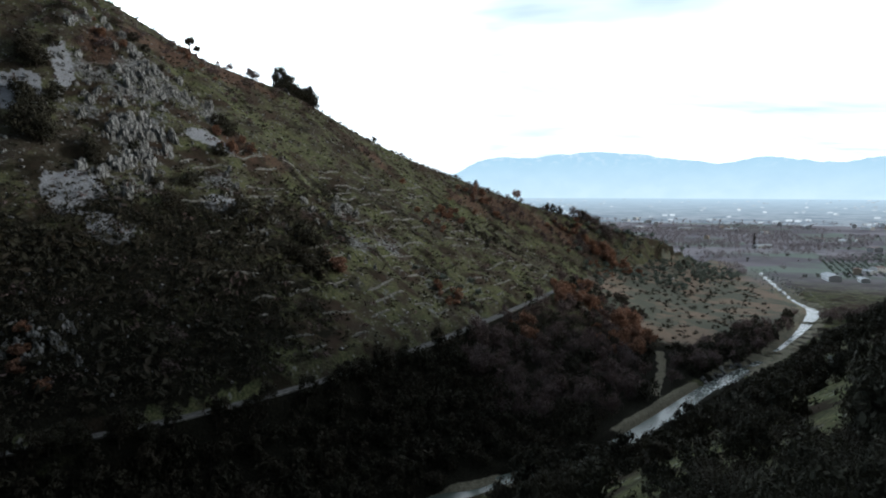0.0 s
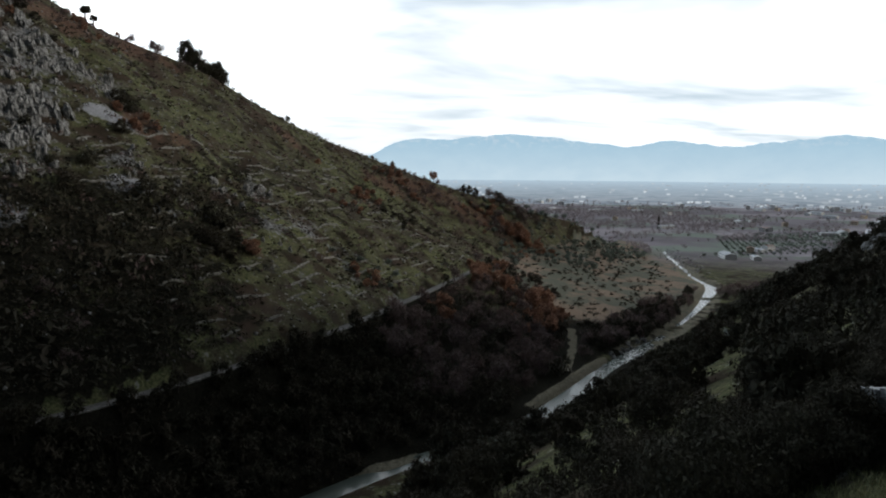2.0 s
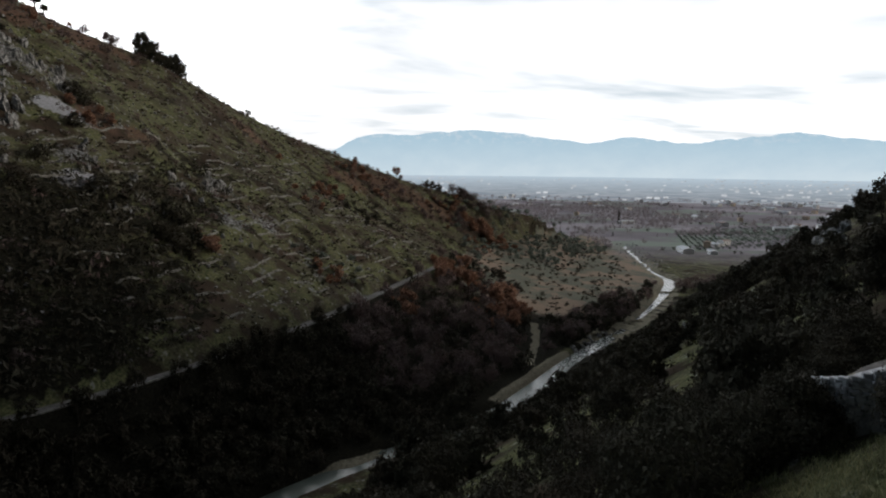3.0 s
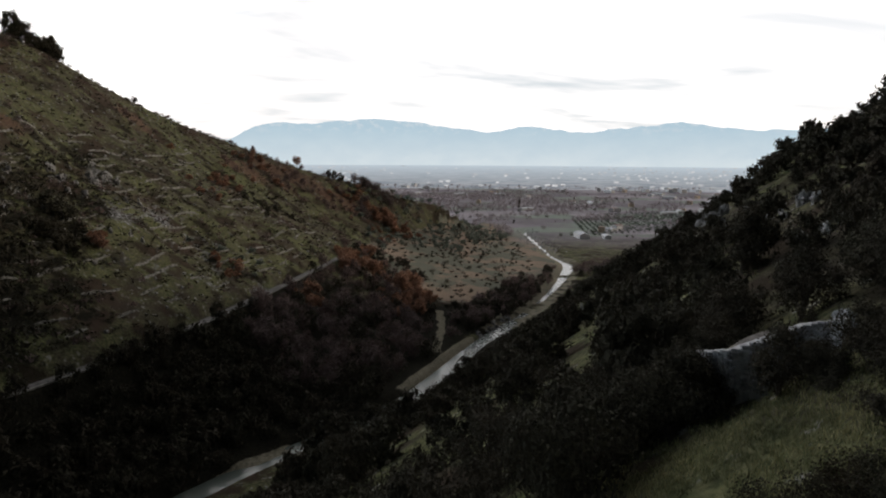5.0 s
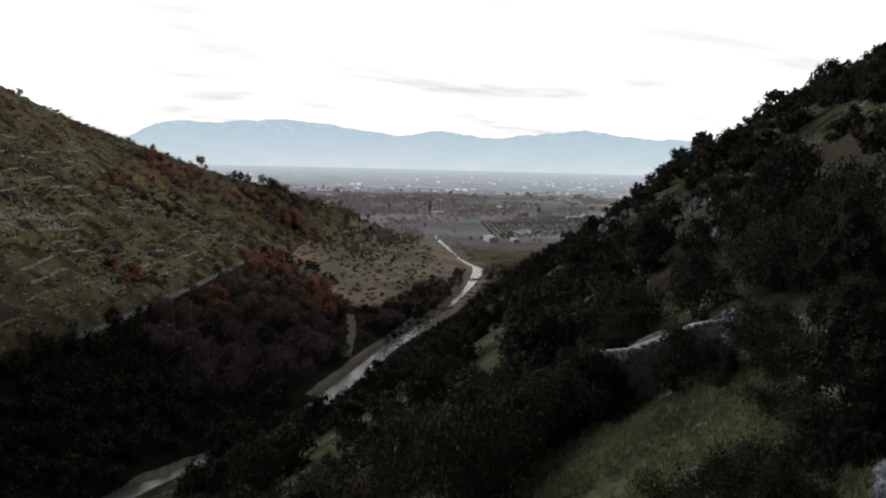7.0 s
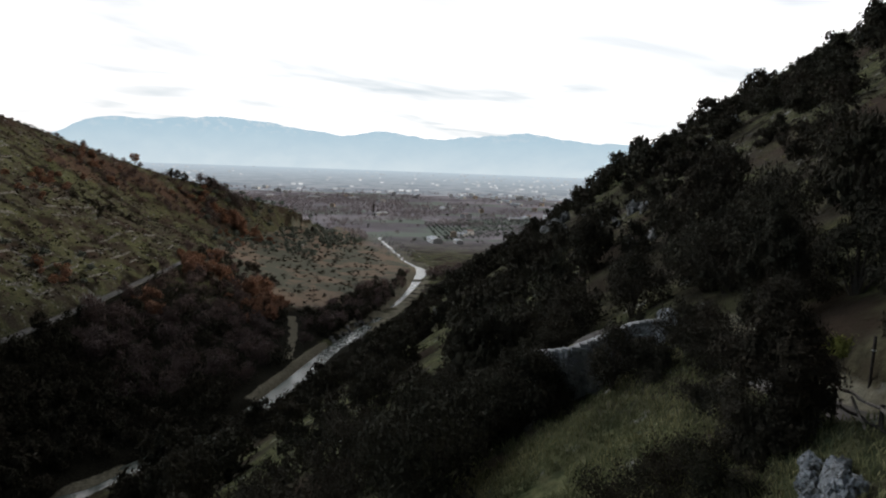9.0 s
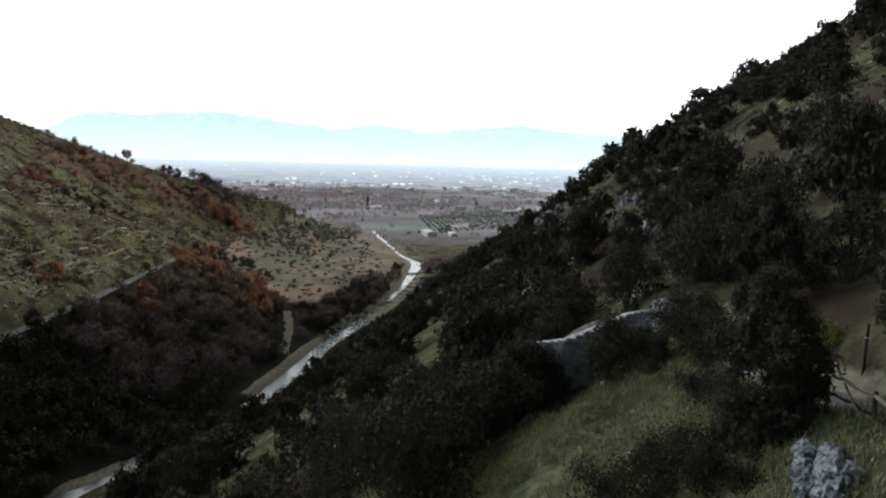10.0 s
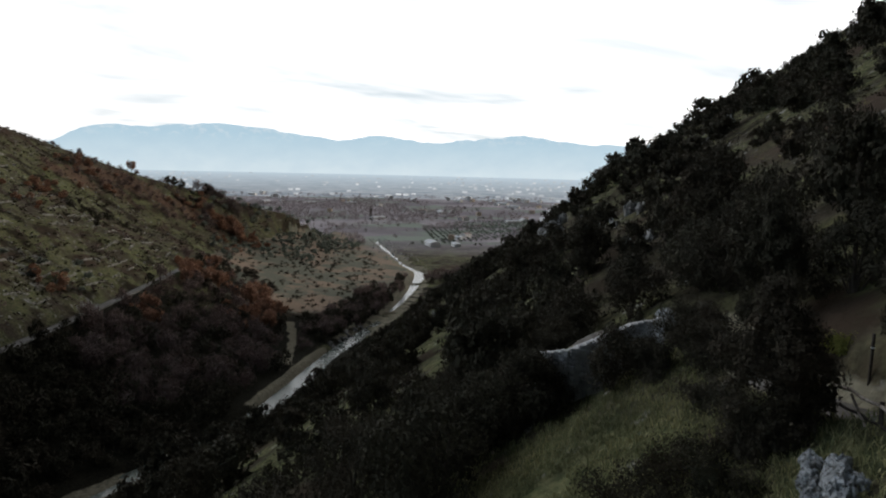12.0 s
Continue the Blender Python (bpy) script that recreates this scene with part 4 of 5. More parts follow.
for name, label, kind, sel, lo, hi in (("bare_tree", "bare grey-brown trees on the river bank", "twig", ~red & ~dark, 0.7, 1.5),
                                       ("oak_tree", "oak with withered russet leaves by the road", "russet", red, 0.8, 1.7),
                                       ("holm_oak", "dark evergreen tree below the road", "holm", dark, 0.9, 1.6)):
    q = p[sel]
    q = q[np.argsort(np.hypot(q[:, 0], q[:, 1]))]
    s = RNG.uniform(lo, hi, len(q))
    z = height(q[:, 0], q[:, 1])
    few = 25 if kind == "twig" else 70
    for i in range(min(len(q), few)):
        tree_thing(kind, int(RNG.integers(5)), 260 if kind != "twig" else 300, stand(*q[i], s[i], RNG, squash=RNG.uniform(0.9, 1.25), z=z[i]), label, "trees between road and river")
    if len(q) > few:
        wood_stuff("bank_woods", label, kind, q[few:], s[few:], 135)

# dark trees on the valley edge of the road, with gaps through which it shows
for x0, x1, count in ((-98, -70, 17), (-66, -57, 7), (-50, -42, 4), (-30, -14, 13), (-37, -35, 2), (-4, 6, 2)):
    for x in np.linspace(x0, x1, count) + RNG.uniform(-0.6, 0.6, count):
        y = float(np.interp(x, FOOT.rows[:, 0], FOOT.rows[:, 1]))
        x2, y2 = x + RNG.uniform(2.2, 3.2), y - RNG.uniform(1.9, 2.9)
        tree_thing("holm", int(RNG.integers(6)), 640, stand(x2, y2, RNG.uniform(0.8, 1.3), RNG, 0.3, RNG.uniform(0.9, 1.4)), "dark evergreen tree on the road's valley edge", "trees between road and river")


# ---- beside the near path ----
def rock_mesh(name, seed, fins=5.0, subdiv=3, flatness=0.7, mat=None):
    """A jagged lump of limestone about 2 m across, one closed mesh, cleft from top to bottom."""
    bm = bmesh.new()
    bmesh.ops.create_icosphere(bm, subdivisions=subdiv, radius=1.0)
    off = Vector((seed * 7.7, seed * 3.1, seed * 5.3))
    for q in bm.verts:
        c = q.co.copy()
        ridge = abs(noise.noise(Vector((c.x * fins * 0.5, c.y * fins * 0.5, c.z * 0.5)) + off))
        lump = noise.noise(c * 1.3 + off)
        chip = noise.noise(c * 5.0 + off)
        q.co = c * (0.85 + (0.35 if subdiv < 4 else 0.22) * lump - (0.55 if subdiv < 4 else 0.5) * ridge + (0.16 if subdiv < 4 else 0.10) * chip + 0.06 * noise.noise(c * 11 + off))
        q.co.y *= flatness
        q.co.z = q.co.z * 1.15 + 0.25 * abs(noise.noise(Vector((c.x * 2.6, c.y * 2.6, 0)) + off)) * (c.z > 0.2)
    me = bpy.data.meshes.new(name)
    bm.to_mesh(me)
    bm.free()
    me.materials.append(mat or M_ROCK)
    return me


ROCKS = [rock_mesh("rock", i + 1, (4.0, 6.5, 5.0)[i % 3], 3) for i in range(7)]
ROCKS_FINE = [rock_mesh("rock", i + 31, 3.4, 4, 0.8, M_PALE_ROCK) for i in range(3)]


def rock(x, y, scale, rng, label, group="", fine=False, sink=0.35, tall=1.0, z=None, name="rock_outcrop", turn=None):
    ob = new(name, (ROCKS_FINE if fine else ROCKS)[int(rng.integers(3 if fine else 7))])
    zz = ground_z(x, y) if z is None else z
    ob.matrix_world = pose(x, y, zz + scale * tall * (0.55 - sink), rng.uniform(-12, 12), rng.uniform(-12, 12),
                           rng.uniform(0, 360) if turn is None else turn) @ Matrix.Diagonal((scale, scale, scale * tall, 1))
    return tagged(ob, label, "rock", group)


v, f = ribbon(PATH_LINE, -0.95, 1.15, 0.03, across=5)
tagged(new("path", mesh_of("path", v, f, [M_PATH], flat=False)), "narrow trodden stony path along the slope", "path", kind="structure")

# dry-stone wall that holds the path at its bend
rows_ = PATH_LINE.rows
way = np.gradient(rows_[:, :2], axis=0)
way /= np.linalg.norm(way, axis=1)[:, None]
edge = np.concatenate([rows_[:, :2] + np.stack([-way[:, 1], way[:, 0]], 1) * 1.3, rows_[:, 2:3]], 1)
edge = edge[(rows_[:, 1] > 23.0) & (rows_[:, 1] < 27.7) & (rows_[:, 0] < 29.6)]
run = np.concatenate([[0], np.cumsum(np.hypot(*np.diff(edge[:, :2], axis=0).T))])


def along_wall(s):
    q = [np.interp(s, run, edge[:, i2]) for i2 in range(3)]
    t = [np.interp(s + 0.4, run, edge[:, i2]) - np.interp(s - 0.4, run, edge[:, i2]) for i2 in range(2)]
    return q, math.degrees(math.atan2(t[1], t[0]))


wall = new("retaining_wall")
wall.location = edge[0]
tagged(wall, "pale grey dry-stone retaining wall under the path's bend", "wall")
COURSE, COURSES = 0.22, 12


def wall_rise(s):
    """The wall stands up over the path as a low parapet."""
    return 0.85 - 0.3 * s / run[-1]


core_v, core_f = [], []
for i, s in enumerate(np.linspace(0, run[-1], 24)):
    (x, y, z), turn = along_wall(s)
    nx, ny = -math.sin(radians(turn)), math.cos(radians(turn))
    up = wall_rise(s)
    for off, hz in ((0.0, -COURSE * COURSES), (0.0, up - 0.06), (-0.45, up - 0.06), (-1.2, -COURSE * COURSES)):
        core_v.append((x + nx * off - edge[0][0], y + ny * off - edge[0][1], z + hz - edge[0][2]))
    if i:
        a, b = 4 * (i - 1), 4 * i
        core_f += [(a + q, b + q, b + (q + 1) % 4, a + (q + 1) % 4) for q in range(4)]
part("core", mesh_of("core", core_v, core_f, [M_WALL_STONE]), None, wall)


def stone_mesh(seed):
    rng = np.random.default_rng(seed)
    bm = bmesh.new()
    bmesh.ops.create_cube(bm, size=1.0)
    bmesh.ops.bevel(bm, geom=bm.edges[:], offset=0.10, segments=1, affect="EDGES")
    for q in bm.verts:
        q.co += Vector(rng.normal(size=3) * 0.035)
    me = bpy.data.meshes.new("stone")
    bm.to_mesh(me)
    bm.free()
    me.materials.append(M_WALL_STONE)
    return me


STONES = [stone_mesh(i) for i in range(8)]
for course in range(COURSES):
    s = -0.1 * (course % 2)
    while s < run[-1]:
        long = float(RNG.uniform(0.24, 0.52))
        (x, y, z), turn = along_wall(min(s + long / 2, run[-1]))
        ob = new("stone", STONES[int(RNG.integers(8))])
        ob.parent = wall
        nx, ny = -math.sin(radians(turn)), math.cos(radians(turn))
        out = 0.06 + RNG.uniform(-0.04, 0.05) - 0.015 * (COURSES - course)
        ob.matrix_basis = (Matrix.Translation((x + nx * out - edge[0][0], y + ny * out - edge[0][1], z + wall_rise(s) - COURSE * (COURSES - course - 0.55) - edge[0][2]))
                           @ pose(0, 0, 0, RNG.uniform(-3, 3), RNG.uniform(-4, 4), turn + RNG.uniform(-4, 4)) @ Matrix.Diagonal((long * 0.96, 0.34, COURSE * RNG.uniform(0.86, 1.0), 1)))
        s += long

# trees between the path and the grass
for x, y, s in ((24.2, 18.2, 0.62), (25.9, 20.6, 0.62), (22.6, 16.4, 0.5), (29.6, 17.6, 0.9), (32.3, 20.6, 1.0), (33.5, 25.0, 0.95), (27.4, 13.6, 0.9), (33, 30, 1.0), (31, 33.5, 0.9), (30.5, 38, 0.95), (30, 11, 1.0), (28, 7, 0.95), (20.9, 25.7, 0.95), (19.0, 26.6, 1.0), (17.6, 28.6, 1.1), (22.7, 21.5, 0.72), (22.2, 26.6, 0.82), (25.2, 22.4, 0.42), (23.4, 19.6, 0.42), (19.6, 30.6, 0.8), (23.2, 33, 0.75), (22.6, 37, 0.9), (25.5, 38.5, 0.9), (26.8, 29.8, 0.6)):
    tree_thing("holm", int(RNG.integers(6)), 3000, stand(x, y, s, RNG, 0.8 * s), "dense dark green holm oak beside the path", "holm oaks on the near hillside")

# pale rocks by the path
ROCK_RNG = np.random.default_rng(12)
for x, y, s, tall in ((16.6, 9.0, 0.30, 1.1), (16.3, 8.7, 0.34, 1.2), (16.0, 8.6, 0.36, 1.1), (15.7, 8.4, 0.40, 1.0), (16.2, 8.0, 0.42, 0.9), (15.7, 7.8, 0.55, 1.0), (15.3, 7.5, 0.60, 1.0), (15.1, 7.9, 0.45, 0.8), (15.6, 7.3, 0.40, 0.8), (14.8, 7.3, 0.5, 0.8), (30.5, 25.2, 0.8, 0.6), (30.0, 24.6, 0.55, 0.6), (31.0, 26.0, 0.6, 0.5)):
    rock(x, y, s, ROCK_RNG, "rough pale grey limestone rock beside the path", "rocks by the path", True, 0.3, tall)


# pole fence along the path's edge
def pole(name, a, b, r0, r1, parent, mat, label="", bend=0.03):
    a, b = Vector(a), Vector(b)
    pts, rad_ = [], []
    for i in range(6):
        t = i / 5
        pts.append(a.lerp(b, t) + Vector(RNG.normal(size=3) * bend * (0 < i < 5)))
        rad_.append(r0 + (r1 - r0) * t)
    v2, f2 = tube(pts, rad_, 8)
    return part(name, mesh_of(name, v2, f2, [mat], flat=False), None, parent, label)


fence = new("pole_fence")
fence.location = (18.5, 9.5, ground_z(18.5, 9.5))
tagged(fence, "rustic pole fence of weathered chestnut beside the path", "fence")
F0 = Vector(fence.location)
posts = [Vector((x, y, ground_z(x, y) - low)) - F0 for x, y, low in ((21.0, 11.75, 0), (19.2, 9.85, 0), (17.9, 8.0, 0.42), (16.5, 6.1, 0.8))]
for q in posts:
    pole("post", q + Vector((0, 0, -0.3)), q + Vector((0.03, 0.02, 1.12)), 0.065, 0.055, fence, M_WOOD_DARK, "", 0.008)
for a, b in zip(posts[:-1], posts[1:]):
    pole("rail", a + Vector((-0.05, 0, 1.02)), b + Vector((-0.05, 0.04, 1.04)), 0.05, 0.045, fence, M_WOOD)
    pole("rail", a + Vector((-0.05, 0, 0.52)), b + Vector((-0.05, 0.04, 0.55)), 0.045, 0.04, fence, M_WOOD_DARK)
mid = posts[1].lerp(posts[2], 0.4)
pole("brace", mid + Vector((-0.08, 0, 1.0)), posts[1].lerp(posts[2], 0.85) + Vector((-0.25, -0.1, 0.05)), 0.04, 0.035, fence, M_WOOD)

sign = new("marker_post")
sign.location = (22.0, 10.3, ground_z(22.0, 10.3))
tagged(sign, "thin dark metal marker post with small bright clips", "post")
pole("pole", (0, 0, -0.3), (0.02, 0.0, 1.6), 0.05, 0.05, sign, M_WOOD_DARK, "", 0.0)
bm = bmesh.new()
bmesh.ops.create_cone(bm, cap_ends=True, segments=10, radius1=0.055, radius2=0.055, depth=0.05, matrix=Matrix.Translation((0.02, 0, 1.15)))
part("clip", bm, M_SHEET_ROOF, sign, "small bright metal clip")


# shrubs and grass near by
def shrub_thing(x, y, size, tall, mat, label, sprays=900, spray=0.11, name="shrub"):
    rng = np.random.default_rng(int(x * 97 + y * 31))
    clumps = rng.normal(size=(18, 3)) * np.array([0.40, 0.40, 0.26])
    clumps[:, 2] = np.abs(clumps[:, 2]) + 0.12
    p2 = np.repeat(clumps, sprays // 18, 0) + rng.normal(size=(sprays // 18 * 18, 3)) * 0.14
    p2[:, 2] = np.abs(p2[:, 2])
    out = p2 / np.linalg.norm(p2, axis=1)[:, None]
    leaves = sprigs(p2 * np.array([size, size, tall]), out, spray, rng, 0.45, 0.6)
    stems = [tube([(0, 0, -0.1), c * np.array([size, size, tall]) * 0.5, c * np.array([size, size, tall])], [0.025, 0.018, 0.008], 4) for c in clumps[:9]]
    ob = new(name)
    ob.location = (x, y, ground_z(x, y))
    part("foliage", mesh_of("foliage", *leaves, [mat]), None, ob)
    for st in stems:
        part("stem", mesh_of("stem", *st, [M_BARK], flat=False), None, ob)
    return tagged(ob, label, "shrub")


for x, y, s, h, kind in ((15.2, 14.2, 1.3, 1.5, 1), (16.3, 13.3, 1.2, 1.4, 1), (16.5, 12.0, 1.3, 1.6, 1), (15.6, 11.0, 1.2, 1.5, 1), (15.3, 9.9, 0.9, 1.0, 1), (14.4, 13.0, 1.3, 1.7, 1), (14.9, 12.0, 1.2, 1.6, 1), (15.9, 12.6, 1.2, 1.5, 1),
                         (16.9, 10.9, 0.9, 1.1, 0), (17.2, 10.4, 1.0, 1.7, 0), (18.4, 10.2, 0.9, 1.5, 0), (17.6, 11.0, 1.1, 1.9, 0), (17.3, 9.9, 0.6, 0.7, 0), (23.3, 12.0, 0.9, 0.95, 2), (25.6, 23.4, 1.1, 2.6, 0), (26.6, 22.9, 1.2, 2.6, 0), (23.0, 25.4, 0.8, 1.3, 0), (17.9, 11.4, 0.9, 1.2, 0), (18.3, 10.2, 0.7, 0.9, 0), (17.2, 11.2, 0.8, 1.0, 1), (22.4, 23.6, 0.8, 0.9, 0), (21.2, 24.6, 0.9, 1.3, 0), (24.2, 20.9, 1.0, 1.3, 0), (22.6, 19.2, 1.0, 1.2, 0),
                         (28.2, 20.6, 1.5, 2.2, 0), (23.4, 15.6, 1.3, 1.9, 0), (20.2, 15.0, 1.1, 1.3, 0), (19.2, 13.2, 1.2, 1.8, 0), (19.9, 25.4, 1.0, 1.4, 0), (20.8, 26.9, 1.1, 1.7, 0), (18.4, 27.2, 1.3, 1.8, 0),
                         (26.6, 28.4, 0.9, 1.5, 0), (28.0, 27.6, 1.0, 1.8, 0), (26.0, 30.2, 1.0, 1.7, 0), (29.6, 26.8, 1.0, 1.9, 0), (25.2, 31.0, 1.0, 1.9, 0), (33.5, 24.8, 1.5, 2.2, 0), (31.6, 21.2, 1.5, 2.3, 0), (28.2, 15.6, 1.3, 1.9, 0), (24.6, 7.6, 1.3, 2.2, 0), (26.5, 10.5, 1.4, 2.2, 0)):
    mat, label = ((M_HOLM, "dense dark evergreen shrub on the slope"), (M_SHRUB, "dark brownish low shrub on the grassy slope"), (M_BROOM, "round yellow-green broom bush by the path"))[kind]
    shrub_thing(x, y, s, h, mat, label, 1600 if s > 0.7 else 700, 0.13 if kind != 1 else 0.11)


def grass_stuff(name, label, places, tall, blades, category="grass"):
    n = len(places) * blades
    root = np.repeat(places, blades, 0) + RNG.normal(size=(n, 2)) * 0.14
    z2 = height(root[:, 0], root[:, 1])
    h2 = np.repeat(RNG.uniform(0.5, 1.0, len(places)), blades) * RNG.uniform(0.5, 1.1, n) * tall
    a2 = RNG.uniform(0, 6.283, n)
    lean = RNG.uniform(0.3, 1.3, n) * h2
    dx, dy = np.cos(a2), np.sin(a2)
    wide = 0.014 + 0.012 * RNG.uniform(size=n)
    base = np.stack([root[:, 0], root[:, 1], z2 - 0.02], 1)
    side = np.stack([-dy * wide, dx * wide, np.zeros(n)], 1)
    mid2 = base + np.stack([dx * lean * 0.35, dy * lean * 0.35, h2 * 0.6], 1)
    tip = base + np.stack([dx * lean, dy * lean, h2], 1)
    v2 = np.stack([base - side, base + side, mid2 + side * 0.8, tip, mid2 - side * 0.8], 1).reshape(-1, 3)
    i5 = np.arange(n)[:, None] * 5
    tri = np.concatenate([i5 + np.array([[0, 1, 2]]), i5 + np.array([[0, 2, 4]]), i5 + np.array([[4, 2, 3]])])
    me2 = mesh_of(name, v2, tri, [M_GRASS])
    value_on(me2, "tint", np.repeat(np.repeat(RNG.uniform(size=len(places)), blades), 5))
    return tagged(new(name, me2), label, category, kind="stuff")


# grey outcrops on the near hillside
for x, y, s in ((92, 106, 2.2), (95, 112, 1.8), (90, 101, 1.5), (73, 70, 1.6), (76, 73, 1.3), (118, 88, 1.8), (112, 84, 1.4), (57, 100, 1.4), (82, 148, 1.6), (80, 140, 1.4), (62, 104, 1.0), (104, 122, 1.8), (128, 120, 2.0), (55, 53, 1.1), (58, 49, 1.0), (84, 86, 1.3), (135, 98, 1.8), (150, 92, 2.0), (160, 86, 2.2), (168, 80, 2.0), (70, 118, 1.2), (100, 160, 1.5), (112, 180, 1.6), (125, 150, 1.5)):
    for j in range(3):
        rock(x + RNG.normal() * 1.6, y + RNG.normal() * 1.6, s * RNG.uniform(0.5, 1.0), RNG, "grey limestone outcrop on the near hillside", "outcrops on the near hillside", False, 0.45, RNG.uniform(0.8, 1.4))

# scrub and tussocks on the open parts of the near hillside
q = scatter(-10, 260, -20, 330, 2.3)
dq = np.hypot(q[:, 0], q[:, 1])
vq, wq = hill_axes(q[:, 0], q[:, 1])
d_path, _ = PATH_LINE.near(q[:, 0], q[:, 1])
ok = (dq > 34) & (dq < 230) & (wq < 35) & (vq - (215 + (wq + 60) * 1.05) < 6) & in_view(q, 1) & (np.abs(d_path) > 2) & (RNG.uniform(size=len(q)) < 0.45)
half_ = RNG.uniform(size=len(q)) < 0.5
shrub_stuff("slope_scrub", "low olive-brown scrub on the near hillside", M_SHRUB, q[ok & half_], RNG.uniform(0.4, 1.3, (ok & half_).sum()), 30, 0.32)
shrub_stuff("slope_tussocks", "dry grass tussocks on the near hillside", M_GRASS, q[ok & ~half_], RNG.uniform(0.3, 0.8, (ok & ~half_).sum()), 24, 0.40, "grass", 0.12)
q = scatter(5, 34, 5, 36, 0.30)
dp = np.hypot(q[:, 0], q[:, 1])
d_path, _ = PATH_LINE.near(q[:, 0], q[:, 1])
bq = bearing(q)
ok = (in_grass(q) | ((bq > 48) & (bq < 72) & (dp > 15.5) & (dp < 24) & (q[:, 0] < 21))) & (np.abs(d_path) > 1.5) & (fbm(q[:, 0] / 3, q[:, 1] / 3, 5, 3) > -0.16)
grass_stuff("grass", "tufts of long pale green and straw grass on the slope", q[ok], 0.42, 9)


# ---- the far hill ----
# limestone crags: x, y, spread, number, size
for x, y, spread, count, size in CRAGS:
    px2 = x + RNG.normal(size=count) * spread * 0.8
    py2 = y + RNG.normal(size=count) * spread
    for x2, y2, z2 in zip(px2, py2, height(px2, py2)):
        s = size * RNG.uniform(0.35, 1.1)
        rock(x2, y2, s * 0.98, RNG, "jagged grey limestone crag in the hillside", "limestone crags on the far hill", False, RNG.uniform(0.5, 0.8), RNG.uniform(0.9, 1.7), z=z2)
# broken rock round the crags
SHARDS = [rock_mesh("rock", 60 + i, 4.5, 2) for i in range(5)]
shard_v = [np.array([tuple(q2.co) for q2 in me2.vertices]) for me2 in SHARDS]
shard_f = [np.array([tuple(q2.vertices) for q2 in me2.polygons]) for me2 in SHARDS]
sv, sf, at = [], [], 0
for x, y, spread, count, size in CRAGS:
    many = int(count * 2.6)
    px2, py2 = x + RNG.normal(size=many) * spread * 1.2, y + RNG.normal(size=many) * spread * 1.4
    for x2, y2, z2 in zip(px2, py2, height(px2, py2)):
        i2 = int(RNG.integers(5))
        s, a2 = RNG.uniform(0.25, 0.95) * size * 0.36, RNG.uniform(0, 6.283)
        q2 = shard_v[i2] * np.array([s, s, s * RNG.uniform(0.8, 1.7)])
        q2 = np.stack([q2[:, 0] * math.cos(a2) - q2[:, 1] * math.sin(a2) + x2, q2[:, 0] * math.sin(a2) + q2[:, 1] * math.cos(a2) + y2, q2[:, 2] + z2 - 0.1 * s], 1)
        sv.append(q2)
        sf.append(shard_f[i2] + at)
        at += len(q2)
tagged(new("broken_rock", mesh_of("broken_rock", np.concatenate(sv), np.concatenate(sf), [M_ROCK])), "broken grey limestone strewn round the crags", "stones", kind="stuff")


def pebble_stuff(name, label, places, sizes, mat):
    ico = bmesh.new()
    bmesh.ops.create_icosphere(ico, subdivisions=1, radius=1.0)
    base = np.array([q2.co for q2 in ico.verts])
    tri = np.array([[v2.index for v2 in f2.verts] for f2 in ico.faces])
    ico.free()
    zs = height(places[:, 0], places[:, 1])
    n = len(places)
    vs = base[None] * (sizes[:, None, None] * RNG.uniform(0.6, 1.25, (n, len(base), 1))) * np.array([1, 1, 0.75]) * RNG.uniform(0.7, 1.3, (n, 1, 3))
    vs = vs + np.stack([places[:, 0], places[:, 1], zs + sizes * 0.2], 1)[:, None]
    fs = tri[None] + (np.arange(n) * len(base))[:, None, None]
    return tagged(new(name, mesh_of(name, vs.reshape(-1, 3), fs.reshape(-1, 3), [mat])), label, "stones", kind="stuff")


def on_far_face(q, low=5.0):
    d_f, _ = FOOT.near(q[:, 0], q[:, 1])
    d_c, _ = CREST.near(q[:, 0], q[:, 1])
    return (d_f > low) & (d_c < -1.0) & in_view(q, 3)


q = scatter(-240, 150, 90, 500, 3.0)
q = q[on_far_face(q)]
n1 = fbm(q[:, 0] / 24, q[:, 1] / 24, 51, 4)
stony = RNG.uniform(size=len(q)) < 0.10 + 0.9 * np.clip(n1, 0, 1) + 0.15 * (q[:, 0] < -60)
q = q[stony]
pebble_stuff("boulders", "grey limestone boulders strewn over the far hill", q, RNG.uniform(0.22, 0.75, len(q)) * RNG.uniform(0.6, 1.3, len(q)), M_ROCK)


